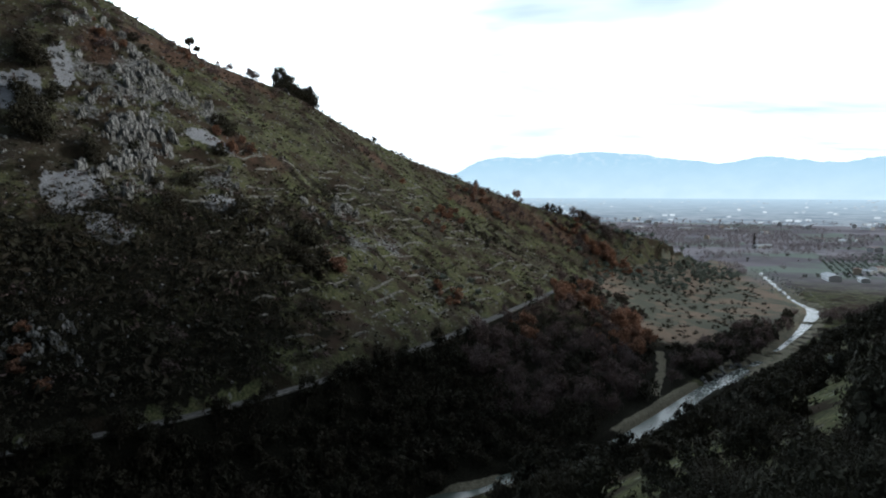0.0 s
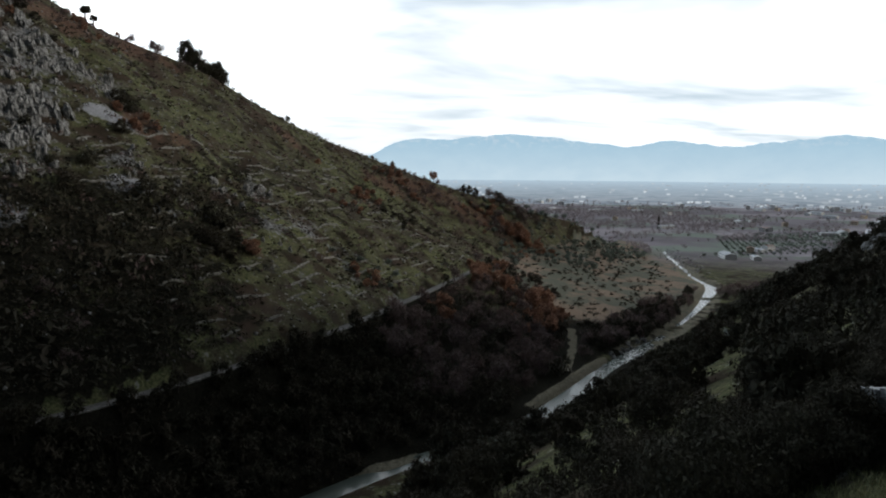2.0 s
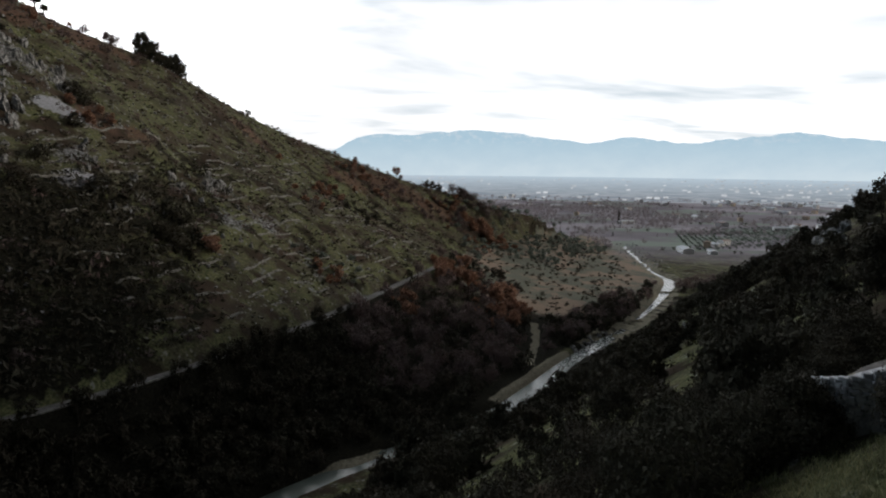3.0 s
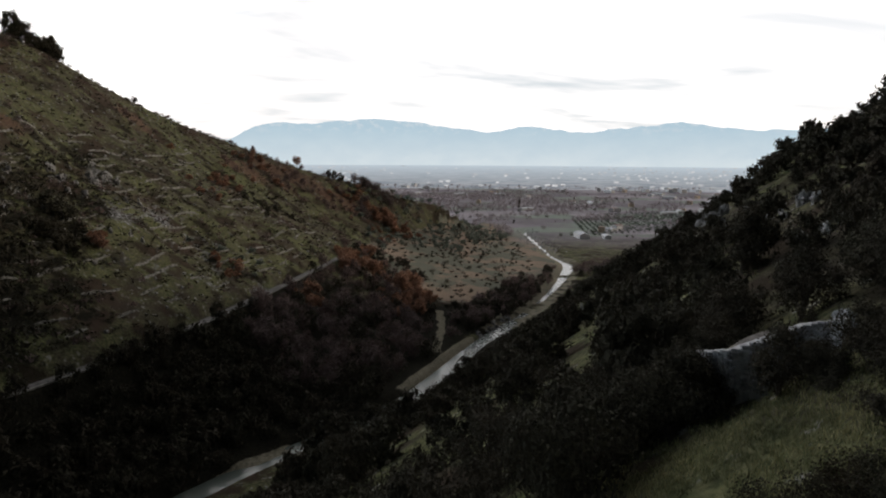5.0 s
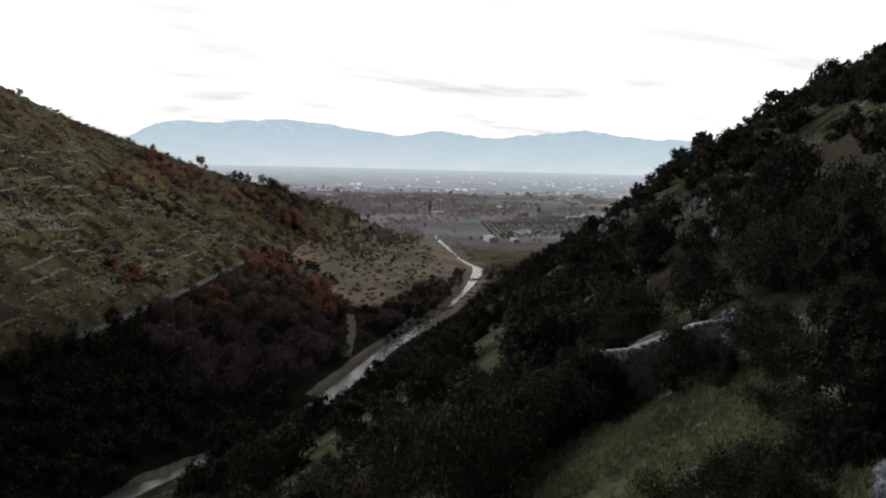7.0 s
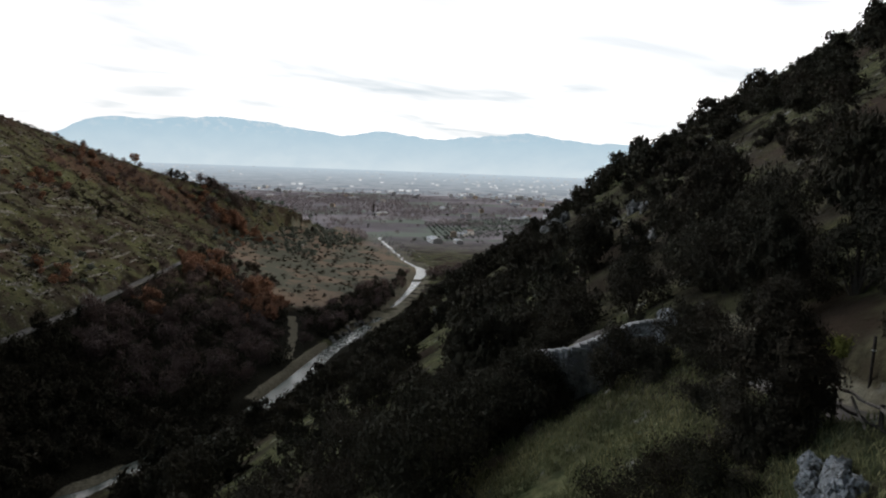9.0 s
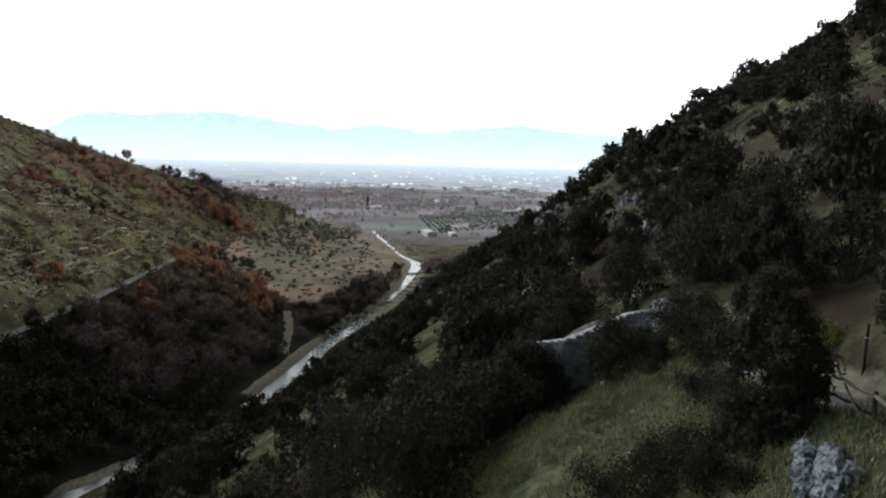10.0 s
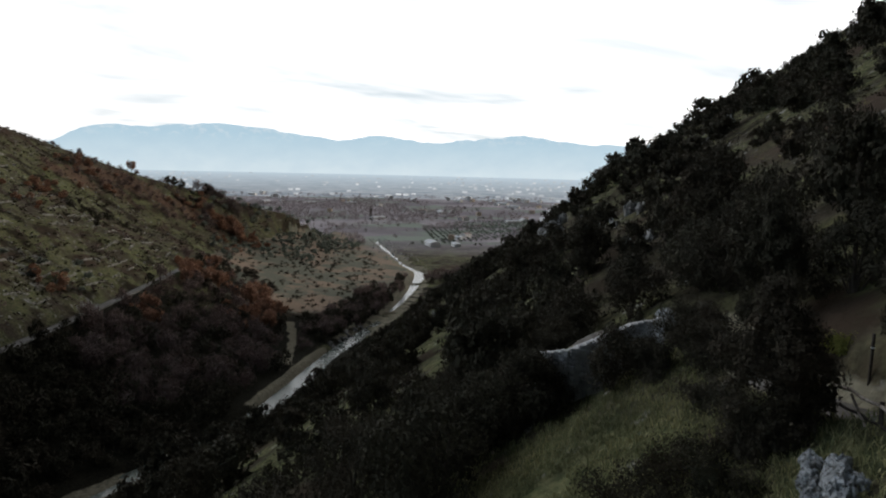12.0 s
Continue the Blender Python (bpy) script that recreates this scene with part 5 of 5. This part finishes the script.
# dry-stone terrace walls along the slope
def terrace_wall(points, label):
    """One bumpy strip of piled stones along points on the plan."""
    pts = np.asarray(points)
    zs = height(pts[:, 0], pts[:, 1])
    way2 = np.gradient(pts, axis=0)
    way2 /= np.linalg.norm(way2, axis=1)[:, None]
    nrm = np.stack([-way2[:, 1], way2[:, 0]], 1)
    vs, fs = [], []
    prof = ((-0.28, -0.7), (-0.27, 0.35), (-0.2, 0.8), (0.05, 0.9), (0.3, 0.6), (0.4, -0.4))
    for i in range(len(pts)):
        fade = min(1.0, i / 3, (len(pts) - 1 - i) / 3)
        for off, hz in prof:
            o2 = off + RNG.normal() * 0.10
            vs.append((pts[i, 0] + nrm[i, 0] * o2, pts[i, 1] + nrm[i, 1] * o2, zs[i] + hz * 0.62 * (0.3 + 0.7 * fade) * RNG.uniform(0.45, 1.2)))
        if i:
            a, b = 6 * (i - 1), 6 * i
            fs += [(a + j, b + j, b + j + 1, a + j + 1) for j in range(5)]
    ob = new("terrace_wall", mesh_of("terrace_wall", vs, fs, [M_TERRACE]))
    return tagged(ob, label, "wall", "terrace walls on the far hill")


fr = FOOT.rows
fway = np.gradient(fr[:, :2], axis=0)
fway /= np.linalg.norm(fway, axis=1)[:, None]
fleft = np.stack([-fway[:, 1], fway[:, 0]], 1)
fs_ = np.concatenate([[0], np.cumsum(np.hypot(*np.diff(fr[:, :2], axis=0).T))])
s_a, s_b = np.interp(158, fr[:, 1], fs_), np.interp(330, fr[:, 1], fs_)
for off in np.arange(9, 88, 4.6):
    s = s_a + RNG.uniform(0, 25)
    while s < s_b - 10:
        long = RNG.uniform(5, 22)
        u = np.arange(s, s + long, 0.6)
        o2 = off + 0.5 * np.sin(u / 9 + off) + RNG.uniform(-0.06, 0.06) * (u - s)
        pts = np.stack([np.interp(u, fs_, fr[:, i2]) + np.interp(u, fs_, fleft[:, i2]) * o2 for i2 in range(2)], 1)
        if RNG.uniform() < 0.8 - 0.004 * off:
            terrace_wall(pts, "low dry-stone terrace wall on the grassy slope")
        s += long + RNG.uniform(4, 22)

# shrubs: dense and dark low on the slope, thin and brown higher up
q = scatter(-240, 150, 90, 500, 2.1)
q = q[on_far_face(q)]
zq = height(q[:, 0], q[:, 1])
n1, n2 = fbm(q[:, 0] / 30, q[:, 1] / 30, 61, 4), fbm(q[:, 0] / 11, q[:, 1] / 11, 63, 3)
lowleft = smooth(-10, -55, q[:, 0] + 0.12 * (q[:, 1] - 150)) * smooth(80, 55, zq)
dens = 0.36 + 0.9 * n1 + 0.5 * n2 + 0.65 * lowleft
pick = RNG.uniform(size=len(q)) < dens
q, zq, lowleft, n1 = q[pick], zq[pick], lowleft[pick], n1[pick]
kind = np.where(RNG.uniform(size=len(q)) < 0.30 + 0.6 * lowleft, 0, np.where(RNG.uniform(size=len(q)) < 0.55, 1, 2))
size = RNG.uniform(0.45, 1.2, len(q)) * (1 + 1.7 * lowleft) * np.where(RNG.uniform(size=len(q)) < 0.20, 2.3, 1.0)
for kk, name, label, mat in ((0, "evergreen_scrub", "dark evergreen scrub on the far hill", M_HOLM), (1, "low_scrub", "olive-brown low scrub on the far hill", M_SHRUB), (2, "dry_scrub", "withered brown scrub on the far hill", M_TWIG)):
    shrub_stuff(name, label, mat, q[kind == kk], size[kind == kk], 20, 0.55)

# russet and bare thickets
thick = [(x, y, spread * 0.6, 8, "twig" if i % 3 else "russet") for i, (x, y, spread) in enumerate(RUSTY)]
thick += [(-95, 300, 9, 10, "twig"), (2, 358, 9, 10, "russet"), (23, 408, 8, 10, "russet"), (36, 418, 9, 18, "twig"), (46, 424, 9, 20, "twig"),
         (58, 416, 10, 22, "twig"), (72, 430, 9, 18, "twig"), (84, 440, 9, 16, "twig"), (-84, 134, 5, 5, "russet"), (-75, 151, 6, 6, "twig"), (0, 250, 7, 7, "olive"), (-1, 238, 5, 4, "russet"), (100, 440, 7, 14, "russet"), (112, 436, 7, 16, "russet"), (122, 428, 5, 8, "russet"), (70, 452, 6, 12, "twig"), (85, 455, 7, 16, "twig"), (100, 462, 7, 16, "twig"), (114, 468, 7, 12, "twig"), (58, 324, 4, 8, "russet"), (86, 334, 6, 11, "holm"), (90, 322, 5, 7, "holm"), (80, 348, 5, 7, "holm"), (80, 280, 4, 6, "russet"), (-2, 242, 5, 5, "russet"), (-8, 310, 6, 6, "russet"),
         (62, 345, 7, 10, "twig"), (72, 360, 8, 10, "twig"), (86, 380, 8, 8, "twig"), (98, 410, 8, 10, "russet"), (63, 300, 5, 6, "russet"), (20, 330, 9, 8, "holm"), (30, 350, 8, 7, "holm"), (-52, 215, 6, 8, "holm"), (-44, 212, 5, 8, "holm"), (-150, 262, 12, 12, "twig")]
LABEL = {"russet": "small oak with withered russet leaves on the far hill", "twig": "bare grey-brown tree on the far hill", "holm": "dark evergreen bush on the far hill", "olive": "grey-green bush on the far hill"}
for x, y, spread, count, kind in thick:
    count = int(count * 0.6) if kind == "twig" else count
    px2, py2 = x + RNG.normal(size=count) * spread, y + RNG.normal(size=count) * spread
    for x2, y2, z2 in zip(px2, py2, height(px2, py2)):
        if abs(float(FOOT.near(x2, y2)[0][0])) > 4.0 or y2 > 318:
            tree_thing(kind, int(RNG.integers(5)), 240, stand(x2, y2, RNG.uniform(0.5, 0.95) * (1.8 if y2 > 425 and x2 > 85 else 1.0), RNG, squash=RNG.uniform(0.7, 1.1), z=z2), LABEL[kind], "thickets on the far hill", "evergreen_bush" if kind == "holm" else "")

# dark bushes that stand out among the crags
for x, y, s in ((-145, 239, 1.7), (-149, 242, 1.4), (-141, 236, 1.3), (-143, 250, 0.8), (-124, 274, 0.8), (-119, 273, 0.6), (-111, 268, 0.5), (-125, 204, 1.8), (-129, 209, 1.6), (-121, 203, 1.5), (-131, 216, 1.5),
                (-129, 226, 1.3), (-135, 219, 1.3), (-126, 212, 1.3), (-107, 205, 1.0), (-105, 203, 0.8), (-85, 257, 1.1), (-81, 256, 0.9), (-79, 238, 0.9), (-81, 211, 0.8), (-80, 214, 0.8), (-79, 196, 1.15), (-74, 198, 0.6), (-63, 210, 1.2),
                (-43, 218, 1.2), (-47, 221, 1.1), (-41, 206, 1.1), (-45, 207, 1.0), (-140, 222, 0.9), (-110, 209, 0.8), (-100, 218, 0.7), (-88, 205, 0.6)):
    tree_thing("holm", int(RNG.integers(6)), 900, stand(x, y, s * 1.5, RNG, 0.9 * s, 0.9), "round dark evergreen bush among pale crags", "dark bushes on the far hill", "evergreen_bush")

# trees along the crest
crest = CREST.rows
for x, kind, s, tall in ((-121, "pine", 1.45, 1.0), (-118.8, "pine", 1.2, 0.85), (-106, "twig", 1.0, 0.9), (-98.5, "twig", 1.2, 0.9), (-96, "twig", 1.3, 0.9), (-111, "russet", 0.7, 0.8), (-86, "holm", 1.9, 1.0), (-84, "holm", 1.8, 0.95), (-81, "holm", 1.9, 0.85), (-78, "holm", 1.5, 0.75),
                         (-75, "holm", 1.7, 0.8), (-72.5, "holm", 1.8, 0.9), (-70.5, "holm", 1.5, 0.9), (-87.5, "holm", 1.2, 0.8), (-85, "holm", 1.4, 0.7), (-82.5, "holm", 1.4, 0.7), (-79.5, "holm", 1.3, 0.7), (-76.5, "holm", 1.3, 0.7), (-73.6, "holm", 1.4, 0.7), (-71.4, "holm", 1.3, 0.7), (-40, "holm", 0.7, 0.8), (-25, "twig", 0.6, 0.8), (8, "twig", 0.6, 0.8), (21, "twig", 0.8, 0.9), (29, "twig", 0.6, 0.8), (49, "russet", 1.4, 1.15), (52, "twig", 0.7, 0.9), (71, "holm", 0.9, 0.9),
                         (75, "holm", 1.1, 0.85), (79.5, "holm", 1.0, 0.9), (97, "holm", 1.1, 0.95), (101, "holm", 1.0, 0.9), (103, "twig", 1.0, 0.9), (160, "cypress", 0.8, 0.75), (172, "cypress", 1.0, 0.8), (184, "holm", 0.8, 0.9)):
    y = float(np.interp(x, crest[:, 0], crest[:, 1])) - 1.5
    tree_thing(kind, int(RNG.integers(4)), 2200 if kind == "holm" else 900, stand(x, y, s * (1.2 if kind == "holm" else 1.0), RNG, 1.1 * s if kind == "holm" else 0.3, tall * (1.3 if kind == "holm" else 1.0)), {"pine": "flat-topped pine on the hill's crest", "twig": "small bare tree on the hill's crest", "russet": "thin brown-leaved tree on the hill's crest",
               "holm": "rounded dark evergreen tree on the hill's crest", "cypress": "dark cypress at the end of the spur"}[kind], "trees along the crest")
px2 = RNG.uniform(-175, 120, 150)
py2 = np.interp(px2, crest[:, 0], crest[:, 1]) + RNG.uniform(-5, 2, 150)
shrub_stuff("crest_scrub", "ragged brown scrub along the hill's crest", M_TWIG, np.stack([px2, py2], 1), RNG.uniform(0.6, 2.0, 150), 40, 0.5)


# ---- the spur, the river meadow and the plain ----
q = scatter(60, 260, 300, 620, 6.6)
d_riv, half = RIVER.near(q[:, 0], q[:, 1])
d_foot, _ = FOOT.near(q[:, 0], q[:, 1])
zq = height(q[:, 0], q[:, 1])
grove = (d_riv - half[:, 0] > 9) & (zq > 2.2) & (((d_foot > -45) & (d_foot < 60) & (q[:, 1] > 395)) | (d_foot > -14)) & (RNG.uniform(size=len(q)) < 0.72) & (q[:, 0] > 85) & (d_foot < 70)
g = q[grove]
zg = height(g[:, 0], g[:, 1])
for i in range(min(290, len(g))):
    tree_thing("olive", int(RNG.integers(5)), 150, stand(*g[i], RNG.uniform(0.6, 1.25), RNG, z=zg[i], squash=0.85), "small grey-green olive tree on the terraced spur", "olive grove")
q = scatter(66, 235, 262, 560, 5.0)
d_riv, half = RIVER.near(q[:, 0], q[:, 1])
d_foot, _ = FOOT.near(q[:, 0], q[:, 1])
ok = (d_riv - half[:, 0] > 16) & (d_foot < -2) & (RNG.uniform(size=len(q)) < 0.45) & ((np.abs(q[:, 0] - 74.5 - (q[:, 1] - 226) * 0.36) > 4) | (q[:, 1] > 268))
shrub_stuff("meadow_scrub", "small dark bushes dotted over the river meadow", M_SHRUB, q[ok], RNG.uniform(0.7, 2.3, ok.sum()), 30, 0.6)

# trees along the banks
q = scatter(70, 330, 235, 650, 4.2)
d_riv, half = RIVER.near(q[:, 0], q[:, 1])
bank = np.abs(d_riv) - half[:, 0]
tr = np.abs(q[:, 0] - 74.5 - (q[:, 1] - 226) * 0.36)
left = (d_riv > 0) & (bank > 2) & (bank < np.where(q[:, 1] < 330, 19, 9)) & (q[:, 1] > 240) & (q[:, 1] < 385) & (tr > 4)
right = (d_riv < 0) & (bank > 2) & (bank < 40) & (q[:, 1] > 330) & (q[:, 1] < 640) & (RNG.uniform(size=len(q)) < 0.75)
for sel, kind, lo, hi, label in ((left, "holm", 0.6, 1.0, "dark bush on the river's edge"), (right, "twig", 0.8, 1.3, "bare tree on the far river bank")):
    s_ = q[sel]
    zs_ = height(s_[:, 0], s_[:, 1])
    for i in range(min(len(s_), 120 if kind == "holm" else 45)):
        kd = kind if RNG.uniform() < 0.75 else ("twig" if kind == "holm" else "holm")
        tree_thing(kd, int(RNG.integers(5)), 240, stand(*s_[i], RNG.uniform(lo, hi), RNG, z=zs_[i]), label, "trees along the river", "river_bush" if kd == "holm" else "")

# ruined walls and pale stones on the meadow
for x, y, s in ((150, 434, 1.6), (178, 441, 1.0), (184, 447, 1.2), (205, 470, 1.3), (207, 497, 1.4), (212, 480, 1.0), (161, 416, 1.0), (190, 452, 0.9), (196, 462, 1.1), (170, 430, 0.8)):
    rock(x, y, s, RNG, "pale heap of stones in the river meadow", "stone heaps on the meadow", False, 0.4, 0.6, name="stone_heap")
q = np.stack([RNG.uniform(238, 262, 260), RNG.uniform(420, 560, 260)], 1)
q[:, 0] = np.interp(q[:, 1], RIVER.rows[:, 1], RIVER.rows[:, 0]) + RNG.normal(size=260) * 6
pebble_stuff("river_stones", "pale boulders in and beside the river", q, RNG.uniform(0.2, 0.8, 260), M_ROCK)
q = np.stack([RNG.uniform(84, 118, 160), np.zeros(160)], 1)
q[:, 1] = np.interp(q[:, 0], RIVER.rows[:, 0], RIVER.rows[:, 1]) + RNG.normal(size=160) * 4
pebble_stuff("rapid_stones", "wet dark boulders in the rapids", q, RNG.uniform(0.5, 1.1, 160), M_ROCK)


# farmhouses
def box_mesh(name, sx, sy, z0, z1, mat, at=(0, 0), bevel=0.0):
    bm = bmesh.new()
    bmesh.ops.create_cube(bm, size=1.0, matrix=Matrix.Translation((at[0], at[1], (z0 + z1) / 2)) @ Matrix.Diagonal((sx, sy, z1 - z0, 1)))
    if bevel:
        bmesh.ops.bevel(bm, geom=bm.edges[:], offset=bevel, segments=1, affect="EDGES")
    me2 = bpy.data.meshes.new(name)
    bm.to_mesh(me2)
    bm.free()
    me2.materials.append(mat)
    return me2


def house(sx, sy, tall, wall_mat, roof_mat, label, pitch=0.28, category="house", few=False):
    """A house with gabled roof, windows and a door, at the origin."""
    ob = new("house")
    part("wall", box_mesh("wall", sx, sy, -0.5, tall, wall_mat), None, ob)
    e, rise, th = 0.45, sy / 2 * pitch, 0.18
    prof = [(-sy / 2 - e, tall - e * pitch), (0, tall + rise), (sy / 2 + e, tall - e * pitch), (sy / 2 + e, tall - e * pitch + th), (0, tall + rise + th), (-sy / 2 - e, tall - e * pitch + th)]
    bm = bmesh.new()
    ends = [[bm.verts.new((x, y, z)) for y, z in prof] for x in (-sx / 2 - e, sx / 2 + e)]
    for i in range(6):
        bm.faces.new((ends[0][i], ends[0][(i + 1) % 6], ends[1][(i + 1) % 6], ends[1][i]))
    for qd in ((0, 1, 4, 5), (1, 2, 3, 4)):
        bm.faces.new([ends[0][i] for i in qd])
        bm.faces.new([ends[1][i] for i in reversed(qd)])
    bmesh.ops.recalc_face_normals(bm, faces=bm.faces[:])
    part("roof", bm, roof_mat, ob)
    # gable triangles
    for x in (-sx / 2 + 0.05, sx / 2 - 0.05):
        bm = bmesh.new()
        a = [bm.verts.new((x + o, y, z)) for o in (-0.05, 0.05) for y, z in ((-sy / 2, tall), (sy / 2, tall), (0, tall + rise))]
        bm.faces.new(a[:3])
        bm.faces.new(a[:2:-1])
        for i in range(3):
            bm.faces.new((a[i], a[3 + i], a[3 + (i + 1) % 3], a[(i + 1) % 3]))
        part("gable", bm, wall_mat, ob)
    storeys = max(1, round(tall / 3))
    cols = 2 if few else max(2, int(sx / 3.5))
    for st in range(storeys):
        for c2 in range(cols):
            x = (c2 + 0.5) / cols * sx - sx / 2
            for side in (-1, 1):
                if st == 0 and c2 == cols // 2 and side < 0:
                    part("door", box_mesh("door", 1.1, 0.08, 0, 2.1, M_WOOD_DARK, (x, side * sy / 2)), None, ob)
                else:
                    part("window", box_mesh("window", 1.1, 0.08, st * 3 + 0.9, st * 3 + 2.2, M_PANE, (x, side * sy / 2)), None, ob)
    part("chimney", box_mesh("chimney", 0.6, 0.6, tall, tall + rise + 0.9, wall_mat, (sx * 0.25, sy * 0.12), 0.04), None, ob)
    return tagged(ob, label, category, "houses on the plain")


models = [house(13, 9, 6.2, M_PLASTER, M_ROOF, "white two-storey farmhouse with clay roof on the plain"),
          house(18, 8, 3.4, M_PLASTER, M_SHEET_ROOF, "long low white farm building on the plain"),
          house(10, 8, 6.4, M_PLASTER_OCHRE, M_ROOF, "ochre two-storey house with clay roof on the plain"),
          house(28, 12, 5.0, M_PLASTER, M_SHEET_ROOF, "large pale shed with grey sheet roof on the plain")]
first = [(364, 756, 1, 12), (352, 536, 0, 20), (340, 531, 1, 100), (328, 524, 2, 60), (308, 484, 1, 70), (290, 494, 3, 75), (497, 822, 3, 80), (520, 830, 0, 75), (151, 437, 0, 40), (476, 985, 0, 20)]
rows2 = [(x, y, k2, t) for x, y, k2, t in first]
rng = np.random.default_rng(99)
while len(rows2) < 80:
    a, dd = rng.uniform(4, 47), rng.uniform(800, 1450)
    a = rng.choice([a, a, rng.normal(9, 1.5), rng.normal(36, 5)])
    rows2.append((dd * math.sin(radians(a)), dd * math.cos(radians(a)), int(rng.integers(4)) if dd < 1300 else 4 + int(rng.integers(3)), rng.uniform(0, 180)))
models += [house(10, 7, 5.6, M_PLASTER, M_SHEET_ROOF, "small far-off white house with pale roof", few=True), house(15, 8, 3.8, M_PLASTER, M_SHEET_ROOF, "far-off pale farm shed with grey roof", few=True),
           house(8, 7, 5.4, M_PLASTER, M_SHEET_ROOF, "far-off white house with pale roof", few=True)]
used = set()
hx, hy = np.array([q2[0] for q2 in rows2]), np.array([q2[1] for q2 in rows2])
hz = height(hx, hy)
for (x, y, k2, turn), z2 in zip(rows2, hz):
    dd = math.hypot(x, y)
    z2 = max(z2, 2.4 if dd > 1250 else z2)
    s = 0.3 if x < 200 else 0.72 if dd < 720 else 1.0
    m = pose(x, y, z2, 0, 0, turn) @ Matrix.Scale(s, 4)
    if k2 not in used:
        used.add(k2)
        models[k2].matrix_world = m
    else:
        copy_thing(models[k2], m)

# the tall cypress by the white farm and hedgerow trees
tree_thing("cypress", 2, 500, pose(357, 762, 1.0) @ Matrix.Scale(2.6, 4), "tall dark cypress beside the white farmhouse")
n = 5200
a = np.radians(RNG.uniform(2, 50, n))
dd = 560 * (1500 / 560) ** RNG.uniform(0, 1, n)
q = np.stack([dd * np.sin(a), dd * np.cos(a)], 1)
rowy = np.abs(fbm(q[:, 0] / 160, q[:, 1] / 60, 91, 3))
d_riv, _ = RIVER.near(q[:, 0], q[:, 1])
d_cr, _ = CREST.near(q[:, 0], q[:, 1])
ok = (rowy < 0.085) & (np.abs(d_riv) > 14) & (height(q[:, 0], q[:, 1]) < 3) & ~((q[:, 0] > 270) & (q[:, 0] < 420) & (q[:, 1] > 470) & (q[:, 1] < 600))
wood_stuff("plain_woods", "bare hedgerows and copses across the plain", "twig", q[ok], RNG.uniform(0.55, 1.05, ok.sum()), 16, leaf=M_TWIG_HAZE)
ok2 = (rowy > 0.090) & (rowy < 0.098) & (np.abs(d_riv) > 14) & (height(q[:, 0], q[:, 1]) < 3)
wood_stuff("plain_evergreens", "dark evergreen trees scattered across the plain", "holm", q[ok2], RNG.uniform(0.6, 1.1, ok2.sum()), 34)
# bare poplar woods where the river leaves the hills
q = scatter(180, 620, 560, 1150, 8.0)
bq = bearing(q)
d_riv, _ = RIVER.near(q[:, 0], q[:, 1])
ok = (bq > 14) & (bq < 33) & (np.abs(d_riv) > 9) & (height(q[:, 0], q[:, 1]) < 4) & (fbm(q[:, 0] / 90, q[:, 1] / 90, 17, 3) > -0.06) & ~((q[:, 0] > 270) & (q[:, 1] < 610) & (bq > 27.5)) & ~((np.abs(bq - 25.7) < 1.7) & (np.hypot(q[:, 0], q[:, 1]) > 690) & (np.hypot(q[:, 0], q[:, 1]) < 870))
wood_stuff("poplar_wood", "bare violet-brown woods on the plain", "twig", q[ok], RNG.uniform(0.5, 0.95, ok.sum()), 18, leaf=M_TWIG_HAZE)
# orchard rows
q = np.array([(300 + i * 6.5 + 0.45 * j * 7, 500 + j * 7 + i * 1.2) for i in range(26) for j in range(24)], float)
q = q[(RNG.uniform(size=len(q)) < 0.8)]
d_riv, _ = RIVER.near(q[:, 0], q[:, 1])
q = q[np.abs(d_riv) > 18]
wood_stuff("orchard", "rows of small grey-green orchard trees on the plain", "olive", q, RNG.uniform(0.5, 0.8, len(q)), 34, category="orchard")
